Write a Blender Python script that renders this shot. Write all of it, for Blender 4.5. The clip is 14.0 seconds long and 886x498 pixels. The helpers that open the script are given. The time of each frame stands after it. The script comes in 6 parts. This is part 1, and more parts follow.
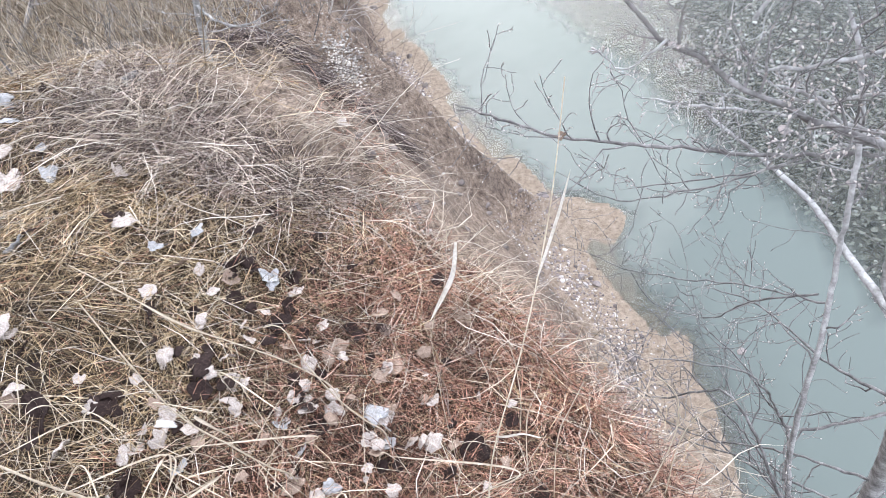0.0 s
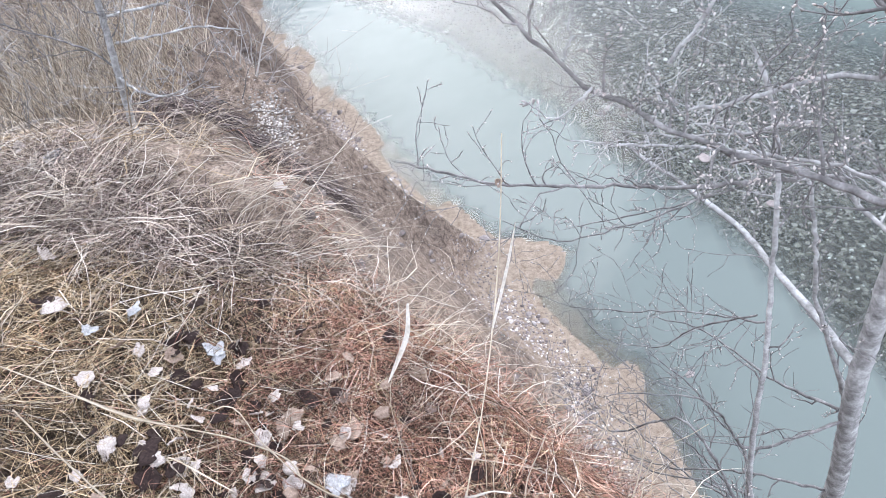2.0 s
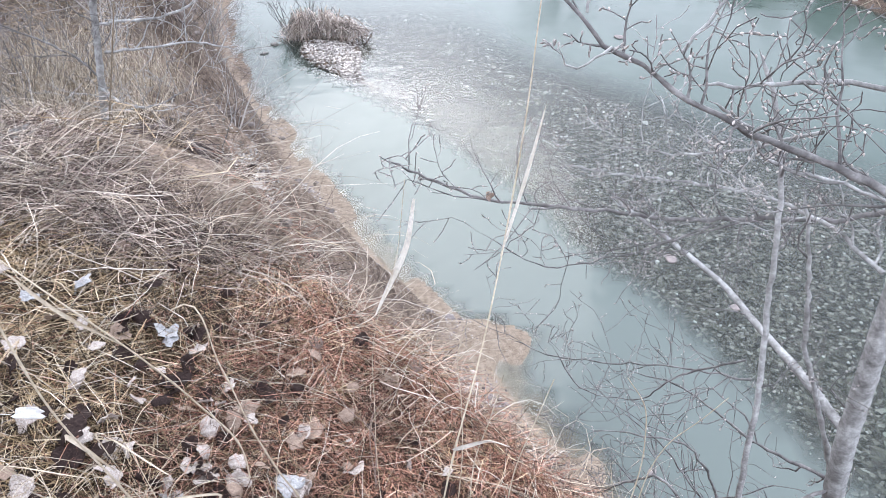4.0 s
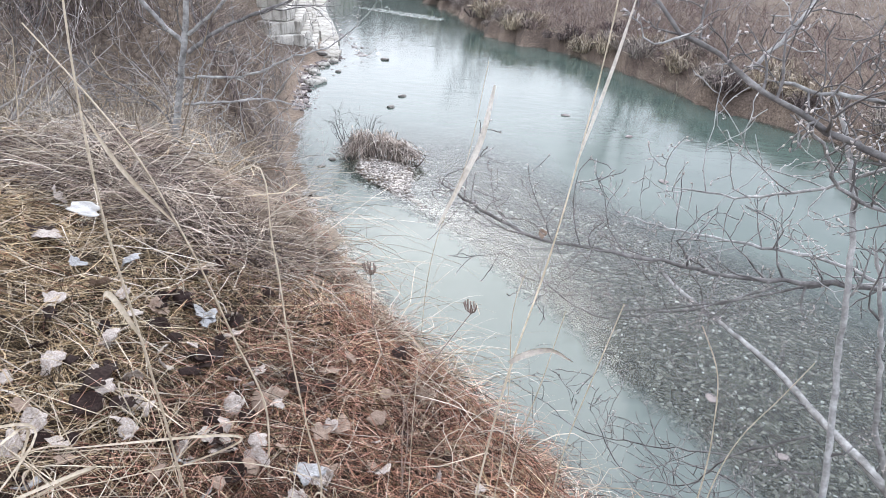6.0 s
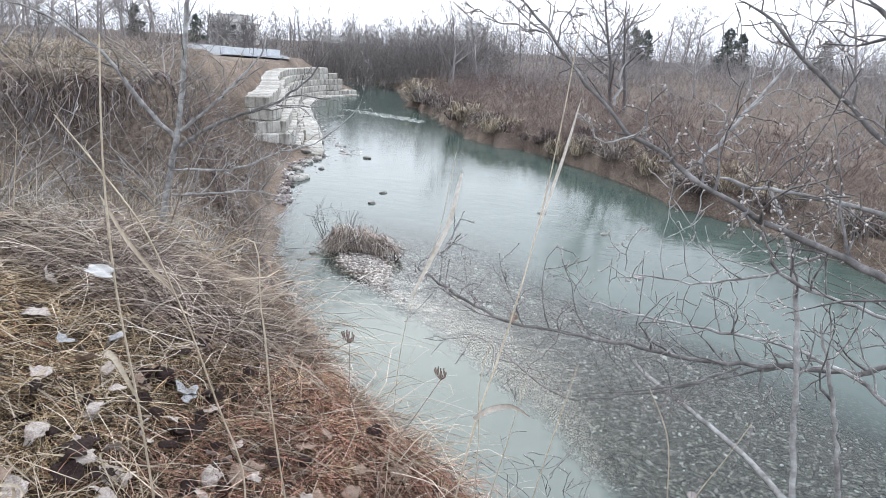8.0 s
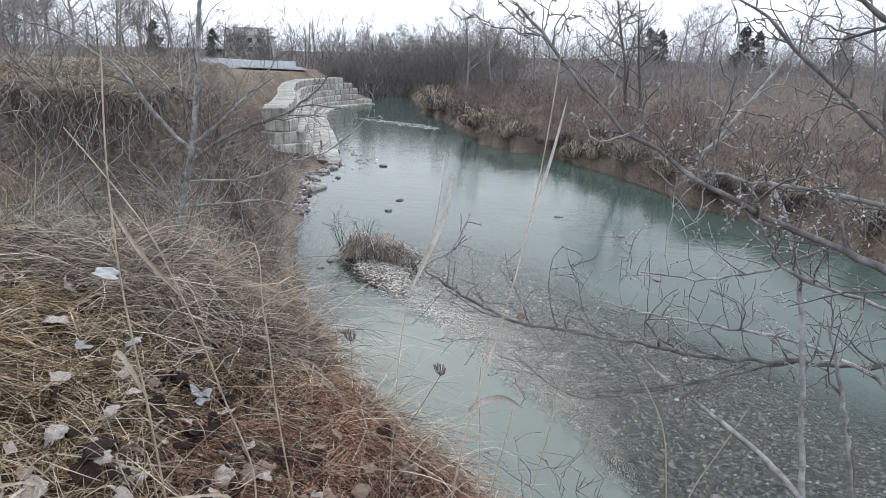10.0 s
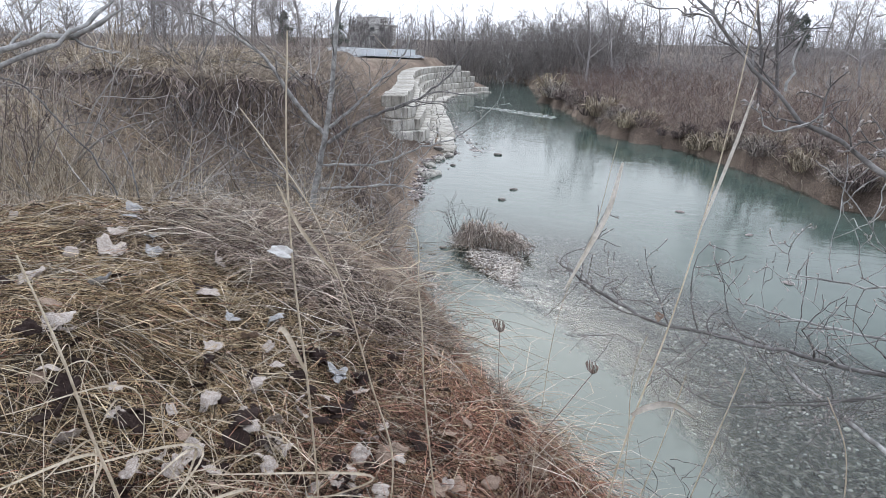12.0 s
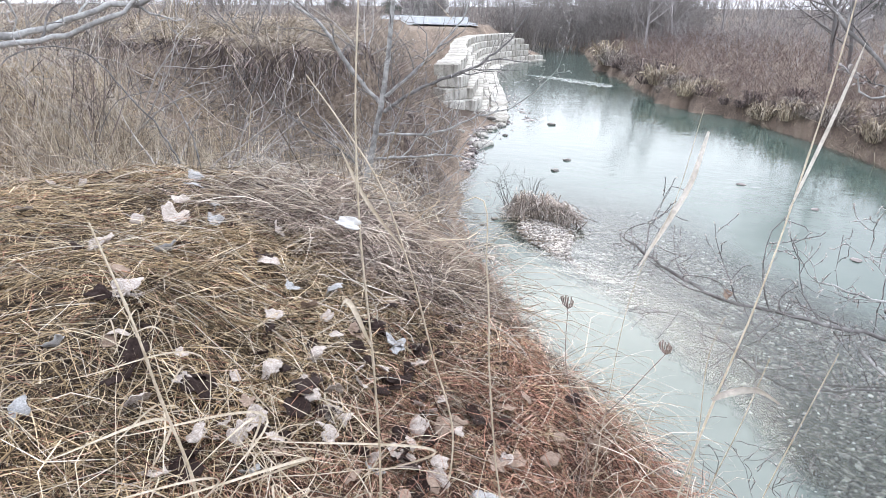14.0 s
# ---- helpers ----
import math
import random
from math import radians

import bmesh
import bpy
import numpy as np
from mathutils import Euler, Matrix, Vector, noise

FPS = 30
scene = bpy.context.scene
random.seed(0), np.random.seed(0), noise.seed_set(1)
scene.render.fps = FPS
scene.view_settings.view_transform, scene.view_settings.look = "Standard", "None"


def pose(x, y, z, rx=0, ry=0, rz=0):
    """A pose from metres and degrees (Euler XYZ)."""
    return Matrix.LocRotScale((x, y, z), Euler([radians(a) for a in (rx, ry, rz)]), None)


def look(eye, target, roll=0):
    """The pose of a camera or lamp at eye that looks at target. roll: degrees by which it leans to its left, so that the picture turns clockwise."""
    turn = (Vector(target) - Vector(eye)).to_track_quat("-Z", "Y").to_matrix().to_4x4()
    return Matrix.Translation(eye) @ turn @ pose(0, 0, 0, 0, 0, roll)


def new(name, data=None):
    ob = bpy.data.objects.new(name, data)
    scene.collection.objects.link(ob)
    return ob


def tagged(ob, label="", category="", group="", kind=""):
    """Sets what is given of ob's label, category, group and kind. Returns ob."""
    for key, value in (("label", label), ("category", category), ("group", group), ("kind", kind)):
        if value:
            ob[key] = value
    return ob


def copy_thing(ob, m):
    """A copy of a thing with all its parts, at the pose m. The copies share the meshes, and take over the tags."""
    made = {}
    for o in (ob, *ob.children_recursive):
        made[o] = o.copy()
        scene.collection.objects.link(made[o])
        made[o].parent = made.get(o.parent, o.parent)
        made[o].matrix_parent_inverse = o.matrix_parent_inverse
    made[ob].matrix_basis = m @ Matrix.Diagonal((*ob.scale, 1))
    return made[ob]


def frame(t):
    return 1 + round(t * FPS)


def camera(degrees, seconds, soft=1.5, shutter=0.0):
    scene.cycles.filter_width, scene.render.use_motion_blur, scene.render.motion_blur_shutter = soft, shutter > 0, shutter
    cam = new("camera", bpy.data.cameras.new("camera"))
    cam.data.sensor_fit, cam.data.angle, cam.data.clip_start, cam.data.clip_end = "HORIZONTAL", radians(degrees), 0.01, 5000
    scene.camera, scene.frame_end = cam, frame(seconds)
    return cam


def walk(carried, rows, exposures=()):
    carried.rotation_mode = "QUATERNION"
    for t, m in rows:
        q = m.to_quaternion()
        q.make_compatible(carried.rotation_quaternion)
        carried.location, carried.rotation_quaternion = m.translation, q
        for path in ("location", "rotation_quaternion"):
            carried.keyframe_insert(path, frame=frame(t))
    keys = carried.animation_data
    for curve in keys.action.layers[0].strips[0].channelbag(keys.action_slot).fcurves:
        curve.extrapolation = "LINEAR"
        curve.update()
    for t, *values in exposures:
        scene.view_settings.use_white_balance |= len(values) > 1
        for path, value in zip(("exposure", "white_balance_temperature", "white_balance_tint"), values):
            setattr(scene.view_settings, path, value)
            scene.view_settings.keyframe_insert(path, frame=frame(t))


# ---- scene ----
cam = camera(68.2, 14.0, 0.75)
PATH = [
    (0, (0.414, 0.294, 5.992), (0.008, 1.56, 4.498), -11.6),
    (0.5, (0.424, 0.309, 5.998), (0.044, 1.603, 4.52), -12.0),
    (1, (0.428, 0.309, 5.998), (0.094, 1.639, 4.542), -12.9),
    (1.5, (0.417, 0.312, 5.999), (0.144, 1.661, 4.549), -11.7),
    (2, (0.404, 0.31, 6.001), (0.17, 1.7, 4.582), -10.6),
    (2.2, (0.402, 0.309, 5.996), (0.169, 1.713, 4.591), -10.4),
    (4.3, (0.316, 0.175, 5.66), (0.19, 1.819, 4.528), -0.6),
    (4.5, (0.314, 0.154, 5.614), (0.146, 1.83, 4.537), -0.8),
    (5, (0.289, 0.128, 5.534), (0.102, 1.849, 4.532), 0.4),
    (5.5, (0.295, 0.104, 5.482), (0.072, 1.874, 4.578), 1.3),
    (6, (0.288, 0.07, 5.439), (0.052, 1.861, 4.579), 2.3),
    (6.5, (0.264, 0.052, 5.417), (0.046, 1.879, 4.634), 4.2),
    (7, (0.283, 0.02, 5.437), (0.136, 1.901, 4.773), 4.5),
    (7.2, (0.295, 0.005, 5.448), (0.12, 1.895, 4.82), 4.0),
    (9.3, (0.347, -0.067, 5.442), (0.146, 1.839, 4.87), 2.8),
    (9.5, (0.364, -0.065, 5.442), (0.174, 1.842, 4.87), 2.2),
    (10, (0.356, -0.069, 5.445), (0.099, 1.831, 4.875), 1.6),
    (10.5, (0.345, -0.07, 5.45), (0.042, 1.826, 4.893), 1.7),
    (11, (0.339, -0.068, 5.449), (0.022, 1.826, 4.89), 1.6),
    (11.5, (0.323, -0.067, 5.445), (-0.072, 1.807, 4.867), 1.5),
    (12, (0.275, -0.054, 5.434), (-0.303, 1.761, 4.824), 1.2),
    (12.5, (0.246, -0.038, 5.428), (-0.475, 1.71, 4.777), 0.1),
    (13, (0.239, -0.027, 5.424), (-0.482, 1.693, 4.703), 0.3),
    (13.5, (0.238, -0.03, 5.428), (-0.478, 1.699, 4.721), 0.4),
    (14, (0.239, -0.033, 5.426), (-0.471, 1.702, 4.729), 0.5),
]
walk(cam, [(t, look(eye, target, roll)) for t, eye, target, roll in PATH], [
    (0, 1.08, 6350, 11.5), (1.2, 1.08, 6250, 12), (2.2, 1.10, 6150, 12.5), (4.3, 0.94, 6250, 12), (5.5, 0.83, 6380, 11), (7, 0.68, 6400, 10), (9.3, 0.24, 6350, 7),
    (10.5, -0.08, 6350, 7), (11.5, -0.17, 6350, 8), (12.0, 0.20, 6400, 9), (12.6, 0.80, 6450, 10), (14, 0.93, 6450, 10)])

# ---- sky and light ----
world = bpy.data.worlds.new("overcast_sky")
scene.world = world
world.use_nodes = True
wn = world.node_tree
wn.nodes.clear()
w_out = wn.nodes.new("ShaderNodeOutputWorld")
w_bg = wn.nodes.new("ShaderNodeBackground")
w_sky = wn.nodes.new("ShaderNodeTexSky")
w_sky.sky_type, w_sky.sun_disc = "NISHITA", False
w_sky.sun_elevation, w_sky.sun_rotation = radians(38), radians(-10)
w_sky.dust_density, w_sky.air_density = 4.0, 1.0
w_hsv = wn.nodes.new("ShaderNodeHueSaturation")
w_hsv.inputs["Saturation"].default_value = 0.12
w_mix = wn.nodes.new("ShaderNodeMix")
w_mix.data_type = "RGBA"
w_mix.inputs["Factor"].default_value = 0.72
w_mix.inputs["B"].default_value = (9.2, 9.8, 11.3, 1)
w_bg.inputs["Strength"].default_value = 0.10
wn.links.new(w_sky.outputs[0], w_hsv.inputs["Color"])
wn.links.new(w_hsv.outputs[0], w_mix.inputs["A"])
# an overcast sky, slightly brighter overhead than at the horizon
w_tc = wn.nodes.new("ShaderNodeTexCoord")
w_sep = wn.nodes.new("ShaderNodeSeparateXYZ")
w_up = wn.nodes.new("ShaderNodeMapRange")
w_up.inputs["From Min"].default_value, w_up.inputs["From Max"].default_value = 0.0, 1.0
w_up.inputs["To Min"].default_value, w_up.inputs["To Max"].default_value = 1.35, 1.55
w_mul = wn.nodes.new("ShaderNodeVectorMath")
w_mul.operation = "SCALE"
wn.links.new(w_tc.outputs["Generated"], w_sep.inputs[0])
wn.links.new(w_sep.outputs["Z"], w_up.inputs["Value"])
wn.links.new(w_mix.outputs["Result"], w_mul.inputs[0])
wn.links.new(w_up.outputs[0], w_mul.inputs["Scale"])
wn.links.new(w_mul.outputs[0], w_bg.inputs["Color"])
wn.links.new(w_bg.outputs[0], w_out.inputs["Surface"])

sun = new("sun", bpy.data.lights.new("sun", "SUN"))
sun.data.energy, sun.data.angle, sun.data.color = 0.6, radians(35), (1.0, 0.97, 0.93)
sun.matrix_world = look((-10, 60, 50), (0, 0, 0))


# ---- materials ----
def shader(name, roughness=0.85, spec=0.3):
    m = bpy.data.materials.new(name)
    m.use_nodes = True
    b = m.node_tree.nodes["Principled BSDF"]
    b.inputs["Roughness"].default_value = roughness
    b.inputs["Specular IOR Level"].default_value = spec
    return m, m.node_tree.nodes, m.node_tree.links, b


def ramp_of(nodes, stops):
    r = nodes.new("ShaderNodeValToRGB")
    els = r.color_ramp.elements
    while len(els) < len(stops):
        els.new(0.5)
    for e, (p, c) in zip(els, stops):
        e.position, e.color = p, (*c, 1)
    return r


def noise_of(nodes, links, scale, detail=6, rough=0.6, coords="Object", stretch=None):
    tc = nodes.new("ShaderNodeTexCoord")
    n = nodes.new("ShaderNodeTexNoise")
    n.inputs["Scale"].default_value, n.inputs["Detail"].default_value, n.inputs["Roughness"].default_value = scale, detail, rough
    if stretch:
        mp = nodes.new("ShaderNodeMapping")
        mp.inputs["Scale"].default_value = stretch
        links.new(tc.outputs[coords], mp.inputs["Vector"])
        links.new(mp.outputs[0], n.inputs["Vector"])
    else:
        links.new(tc.outputs[coords], n.inputs["Vector"])
    return n


def mix_of(nodes, links, fac, a, b, mode="MIX"):
    x = nodes.new("ShaderNodeMix")
    x.data_type, x.blend_type = "RGBA", mode
    for sock, v in (("Factor", fac), ("A", a), ("B", b)):
        if isinstance(v, (int, float)):
            x.inputs[sock].default_value = v
        elif isinstance(v, tuple):
            x.inputs[sock].default_value = (*v, 1)
        else:
            links.new(v, x.inputs[sock])
    return x.outputs["Result"]


def bump_of(nodes, links, b, height, strength, dist):
    bp = nodes.new("ShaderNodeBump")
    bp.inputs["Strength"].default_value, bp.inputs["Distance"].default_value = strength, dist
    links.new(height, bp.inputs["Height"])
    links.new(bp.outputs[0], b.inputs["Normal"])


def surface(name, stops, scale, fine=None, roughness=0.9, spec=0.25, bump=0.4, dist=0.01, stretch=None, fine_amount=0.35):
    """Two scales of noise over a ramp of colours, with a fine relief."""
    m, nodes, links, b = shader(name, roughness, spec)
    n = noise_of(nodes, links, scale, stretch=stretch)
    r = ramp_of(nodes, stops)
    links.new(n.outputs["Fac"], r.inputs[0])
    f = noise_of(nodes, links, fine or scale * 9, detail=3, stretch=stretch)
    g = ramp_of(nodes, [(0.3, (0.35, 0.35, 0.35)), (0.7, (1.5, 1.5, 1.5))])
    links.new(f.outputs["Fac"], g.inputs[0])
    links.new(mix_of(nodes, links, fine_amount, r.outputs[0], g.outputs[0], "MULTIPLY"), b.inputs["Base Color"])
    bump_of(nodes, links, b, f.outputs["Fac"], bump, dist)
    return m


def island_colours(name, stops, roughness=0.75, spec=0.3, per="island", patches=1.3):
    """One colour of a ramp for each loose piece, with a slight streak along it."""
    m, nodes, links, b = shader(name, roughness, spec)
    if per == "island":
        src = nodes.new("ShaderNodeNewGeometry").outputs["Random Per Island"]
    else:
        src = nodes.new("ShaderNodeObjectInfo").outputs["Random"]
    r = ramp_of(nodes, stops)
    links.new(src, r.inputs[0])
    n = noise_of(nodes, links, 40.0, detail=3)
    g = ramp_of(nodes, [(0.3, (0.6, 0.6, 0.6)), (0.7, (1.25, 1.25, 1.25))])
    links.new(n.outputs["Fac"], g.inputs[0])
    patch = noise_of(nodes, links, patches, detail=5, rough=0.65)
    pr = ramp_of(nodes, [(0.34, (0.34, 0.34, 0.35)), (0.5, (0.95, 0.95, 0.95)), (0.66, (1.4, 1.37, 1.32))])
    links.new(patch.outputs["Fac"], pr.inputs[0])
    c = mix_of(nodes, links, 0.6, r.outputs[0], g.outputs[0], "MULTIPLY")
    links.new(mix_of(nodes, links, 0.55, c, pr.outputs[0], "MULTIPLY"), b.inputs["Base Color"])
    return m


# the dark ends of both straw ramps paint in shade between the blades
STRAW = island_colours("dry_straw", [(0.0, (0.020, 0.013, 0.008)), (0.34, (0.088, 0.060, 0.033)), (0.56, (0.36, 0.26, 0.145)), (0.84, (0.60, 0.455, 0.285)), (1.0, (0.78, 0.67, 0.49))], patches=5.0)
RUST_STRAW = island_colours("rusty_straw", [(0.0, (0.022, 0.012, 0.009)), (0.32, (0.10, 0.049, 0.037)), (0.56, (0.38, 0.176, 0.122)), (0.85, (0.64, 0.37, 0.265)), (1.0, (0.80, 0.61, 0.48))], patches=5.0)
PALE_STRAW = island_colours("bleached_straw", [(0.0, (0.30, 0.24, 0.175)), (0.5, (0.56, 0.475, 0.375)), (1.0, (0.76, 0.70, 0.61))], patches=3.0)
GREY_STEM = island_colours("grey_dry_stems", [(0.0, (0.06, 0.05, 0.046)), (0.4, (0.20, 0.17, 0.15)), (0.75, (0.40, 0.35, 0.31)), (1.0, (0.70, 0.64, 0.57))])
TAN_STEM = island_colours("tan_dry_stems", [(0.0, (0.08, 0.062, 0.045)), (0.4, (0.29, 0.235, 0.17)), (0.75, (0.52, 0.44, 0.33)), (1.0, (0.80, 0.72, 0.60))])
SCRUB = island_colours("red_brown_scrub", [(0.0, (0.035, 0.028, 0.027)), (0.45, (0.12, 0.092, 0.085)), (0.8, (0.26, 0.205, 0.19)), (1.0, (0.50, 0.43, 0.395))])
FAR_SCRUB = island_colours("red_brown_far_scrub", [(0.0, (0.06, 0.040, 0.036)), (0.5, (0.165, 0.112, 0.100)), (1.0, (0.34, 0.265, 0.24))], patches=0.4)
# WOOD_MASS and FAR_TWIG are paled to put aerial haze into the colour
WOOD_MASS = island_colours("hazed_brown_wood", [(0.0, (0.17, 0.155, 0.147)), (1.0, (0.38, 0.35, 0.335))], patches=0.12)
DARK_WOOD = island_colours("dark_bare_wood", [(0.0, (0.09, 0.082, 0.08)), (1.0, (0.22, 0.205, 0.20))], patches=0.12)
FAR_TWIG = island_colours("hazed_far_twigs", [(0.0, (0.21, 0.196, 0.194)), (1.0, (0.43, 0.405, 0.40))], patches=0.15)
BARK = surface("grey_bark", [(0.3, (0.15, 0.145, 0.14)), (0.5, (0.33, 0.325, 0.315)), (0.7, (0.54, 0.54, 0.53))], 22.0, 120.0, bump=0.5, dist=0.003)
DARK_BARK = surface("dark_bark", [(0.3, (0.078, 0.073, 0.071)), (0.55, (0.195, 0.186, 0.181)), (0.75, (0.39, 0.38, 0.37))], 25.0, 140.0, bump=0.5, dist=0.002)


# ---- mesh helpers ----
def mesh_object(name, verts, faces, material, parent=None, label="", smooth=True):
    me = bpy.data.meshes.new(name)
    me.from_pydata([tuple(v) for v in verts] if not isinstance(verts, np.ndarray) else verts.tolist(), [], faces if isinstance(faces, list) else faces.tolist())
    if smooth:
        me.shade_smooth()
    if material is not None:
        me.materials.append(material)
    ob = new(name, me)
    if parent is not None:
        ob.parent = parent
    if label:
        ob["label"] = label
    return ob


def tubes(paths, radii, sides=4):
    """Verts and faces of many tapered tubes. paths: N x n x 3, radii: N x n."""
    p, r = np.asarray(paths, float), np.asarray(radii, float)
    count, n = r.shape
    t = np.gradient(p, axis=1)
    t /= np.linalg.norm(t, axis=2, keepdims=True) + 1e-9
    ref = np.where(np.abs(t[:, :1, 2:3]) > 0.9, np.array([1.0, 0, 0]), np.array([0, 0, 1.0]))
    u = np.cross(t, np.broadcast_to(ref, t.shape))
    u /= np.linalg.norm(u, axis=2, keepdims=True) + 1e-9
    v = np.cross(t, u)
    a = np.arange(sides) * 2 * np.pi / sides
    ring = u[:, :, None] * np.cos(a)[None, None, :, None] + v[:, :, None] * np.sin(a)[None, None, :, None]
    verts = (p[:, :, None] + ring * r[:, :, None, None]).reshape(-1, 3)
    i, j, k = np.meshgrid(np.arange(count), np.arange(n - 1), np.arange(sides), indexing="ij")
    k2 = (k + 1) % sides
    base = i * n * sides + j * sides
    faces = np.stack([base + k, base + k2, base + sides + k2, base + sides + k], -1).reshape(-1, 4)
    return verts, faces


def joined(sets):
    vs, fs, off = [], [], 0
    for v, f in sets:
        if len(v):
            vs.append(v)
            fs.append(f + off)
            off += len(v)
    return np.concatenate(vs), np.concatenate(fs)


def blades(base, tip, droop, width, rng, segs=3, bend=0.0):
    """Thin curved strips from base to tip. All arrays N x 3 but droop and width, N."""
    s = np.linspace(0, 1, segs + 1)
    base, tip = np.asarray(base), np.asarray(tip)
    p = base[:, None] * (1 - s)[None, :, None] + tip[:, None] * s[None, :, None]
    p[:, :, 2] += droop[:, None] * (4 * s * (1 - s))[None]
    side = rng.normal(size=base.shape)
    d = tip - base
    if bend:
        flat = np.stack([-d[:, 1], d[:, 0], 0 * d[:, 0]], -1)
        c1, c2 = rng.normal(size=(2, len(base)))
        p += flat[:, None] * (bend * (c1[:, None] * 4 * s * (1 - s) + 0.6 * c2[:, None] * np.sin(2 * np.pi * s)))[:, :, None]
    side = np.cross(d, side)
    side /= np.linalg.norm(side, axis=1, keepdims=True) + 1e-9
    w = width[:, None] * (1 - s ** 3 * 0.9)[None]
    l, r = p - side[:, None] * w[:, :, None], p + side[:, None] * w[:, :, None]
    verts = np.stack([l, r], 2).reshape(-1, 3)
    n = len(base)
    i, j = np.meshgrid(np.arange(n), np.arange(segs), indexing="ij")
    b = i * 2 * (segs + 1) + j * 2
    return verts, np.stack([b, b + 1, b + 3, b + 2], -1).reshape(-1, 4)


def grow(rng, start, way, length, radius, level, depth, out, kids=(10, 7, 4), n=7, wander=0.10, lift=0.25, spread=0.9, ratio=0.55, first=0.25):
    """A branch and its side branches, into out[level] as (points, radii)."""
    pts = [np.array(start, float)]
    d = np.array(way, float) / np.linalg.norm(way)
    for _ in range(n - 1):
        d = d + rng.normal(size=3) * wander + np.array([0, 0, lift * 0.15])
        d /= np.linalg.norm(d)
        pts.append(pts[-1] + d * length / (n - 1))
    pts = np.array(pts)
    rad = radius * (1 - np.linspace(0, 1, n) * 0.8)
    out[level].append((pts, rad))
    if level + 1 < depth:
        for q in range(kids[level]):
            s = first + (1 - first) * (q + rng.uniform(0.1, 0.9)) / kids[level]
            f = s * (n - 1)
            i = min(int(f), n - 2)
            at = pts[i] + (pts[i + 1] - pts[i]) * (f - i)
            ax = pts[i + 1] - pts[i]
            ax /= np.linalg.norm(ax)
            side = np.cross(ax, rng.normal(size=3))
            side /= np.linalg.norm(side)
            way2 = ax * (1 - spread * 0.45) + side * spread
            grow(rng, at, way2, length * ratio * (1.15 - 0.6 * s) * rng.uniform(0.7, 1.2), rad[i] * 0.55, level + 1, depth, out, kids, n, wander, lift, spread, ratio, 0.15)


def spline(points, n):
    """A smooth curve of n points through the given ones."""
    p = np.array(points, float)
    d = np.concatenate([[0], np.cumsum(np.linalg.norm(np.diff(p, axis=0), axis=1))])
    s = np.linspace(0, d[-1], n)
    m = np.gradient(p, d, axis=0)
    i = np.clip(np.searchsorted(d, s, side="right") - 1, 0, len(d) - 2)
    h = (d[i + 1] - d[i])[:, None]
    t = ((s - d[i]) / (d[i + 1] - d[i]))[:, None]
    return (2 * t ** 3 - 3 * t ** 2 + 1) * p[i] + (t ** 3 - 2 * t ** 2 + t) * h * m[i] + (-2 * t ** 3 + 3 * t ** 2) * p[i + 1] + (t ** 3 - t ** 2) * h * m[i + 1]


def branch_mesh(items, sides, n=None):
    groups = {}
    for p, r in items:
        groups.setdefault(len(p), []).append((p, r))
    return joined([tubes([p for p, _ in g], [r for _, r in g], sides) for g in groups.values()])


# ---- the lie of the land: a river between a high eroded bank and low scrub ----
LEFT = np.array([(-60, 6.0), (-20, 3.8), (-5, 2.4), (1, 1.7), (3, 1.52), (4.2, 1.34), (4.7, 0.95), (5.4, 0.52), (5.8, 0.62), (6.0, 0.66), (6.16, 0.56), (6.28, 0.25), (6.38, -0.22), (7.0, -0.72), (7.8, -1.3), (8.8, -1.95),
                 (10.3, -2.95), (11.5, -3.55), (12.4, -4.15), (14.3, -5.25), (17, -6.4), (24, -8.5), (28, -9.8), (31, -9.3), (35, -10.9), (39, -12.9), (50, -17.5), (61, -20.5),
                 (66, -20.3), (72, -18.6), (80, -20), (95, -28), (130, -60), (300, -200)])
RIGHT = np.array([(-60, 26), (-10, 18), (8, 13.5), (18, 10.9), (21.8, 9.7), (23.4, 8.6), (25.3, 7.5), (27.5, 6.2), (31.7, 4.6), (35, 2.8), (38, 1.2), (39.8, -1.2), (45.8, -4.0),
                  (55, -7.2), (63.5, -10), (72, -12.5), (80, -13.5), (95, -20), (130, -52), (300, -190)])
CREST = np.array([(-60, 4.0), (-5, 1.9), (0.5, 0.96), (0.8, 0.94), (1.05, 1.04), (1.3, 1.32), (1.55, 1.58), (1.8, 1.79), (2.15, 2.04), (2.7, 2.36), (3.4, 2.75), (4.2, 3.2), (6, 3.0), (9, 2.6), (12, 2.4), (17, 3.0), (25, 4.2), (35, 5.0), (80, 6.0), (300, 8)])


def curve(table, y):
    return np.interp(y, table[:, 0], table[:, 1])


def left_shore(y):
    return curve(LEFT, y)


def smooth(a, b, v):
    s = np.clip((v - a) / (b - a), 0, 1)
    return s * s * (3 - 2 * s)


def waves(x, y, seed, scale):
    """A cheap smooth noise of about -1 to 1."""
    r = np.random.default_rng(seed)
    out = np.zeros_like(np.asarray(x, float))
    for k in range(5):
        a, ph, f = r.uniform(0, 6.28), r.uniform(0, 6.28), scale * (0.6 + 0.5 * k)
        out = out + np.sin((x * np.cos(a) + y * np.sin(a)) * f + ph + 1.3 * np.sin((x * np.sin(a) - y * np.cos(a)) * f * 0.7 + ph * 2)) / (1 + 0.6 * k)
    return out / 2.6


def scarp_side(x, y):
    return smooth(-1.6, 1.0, y + 1.05 * x + 0.5 * waves(x, y, 27, 1.1))


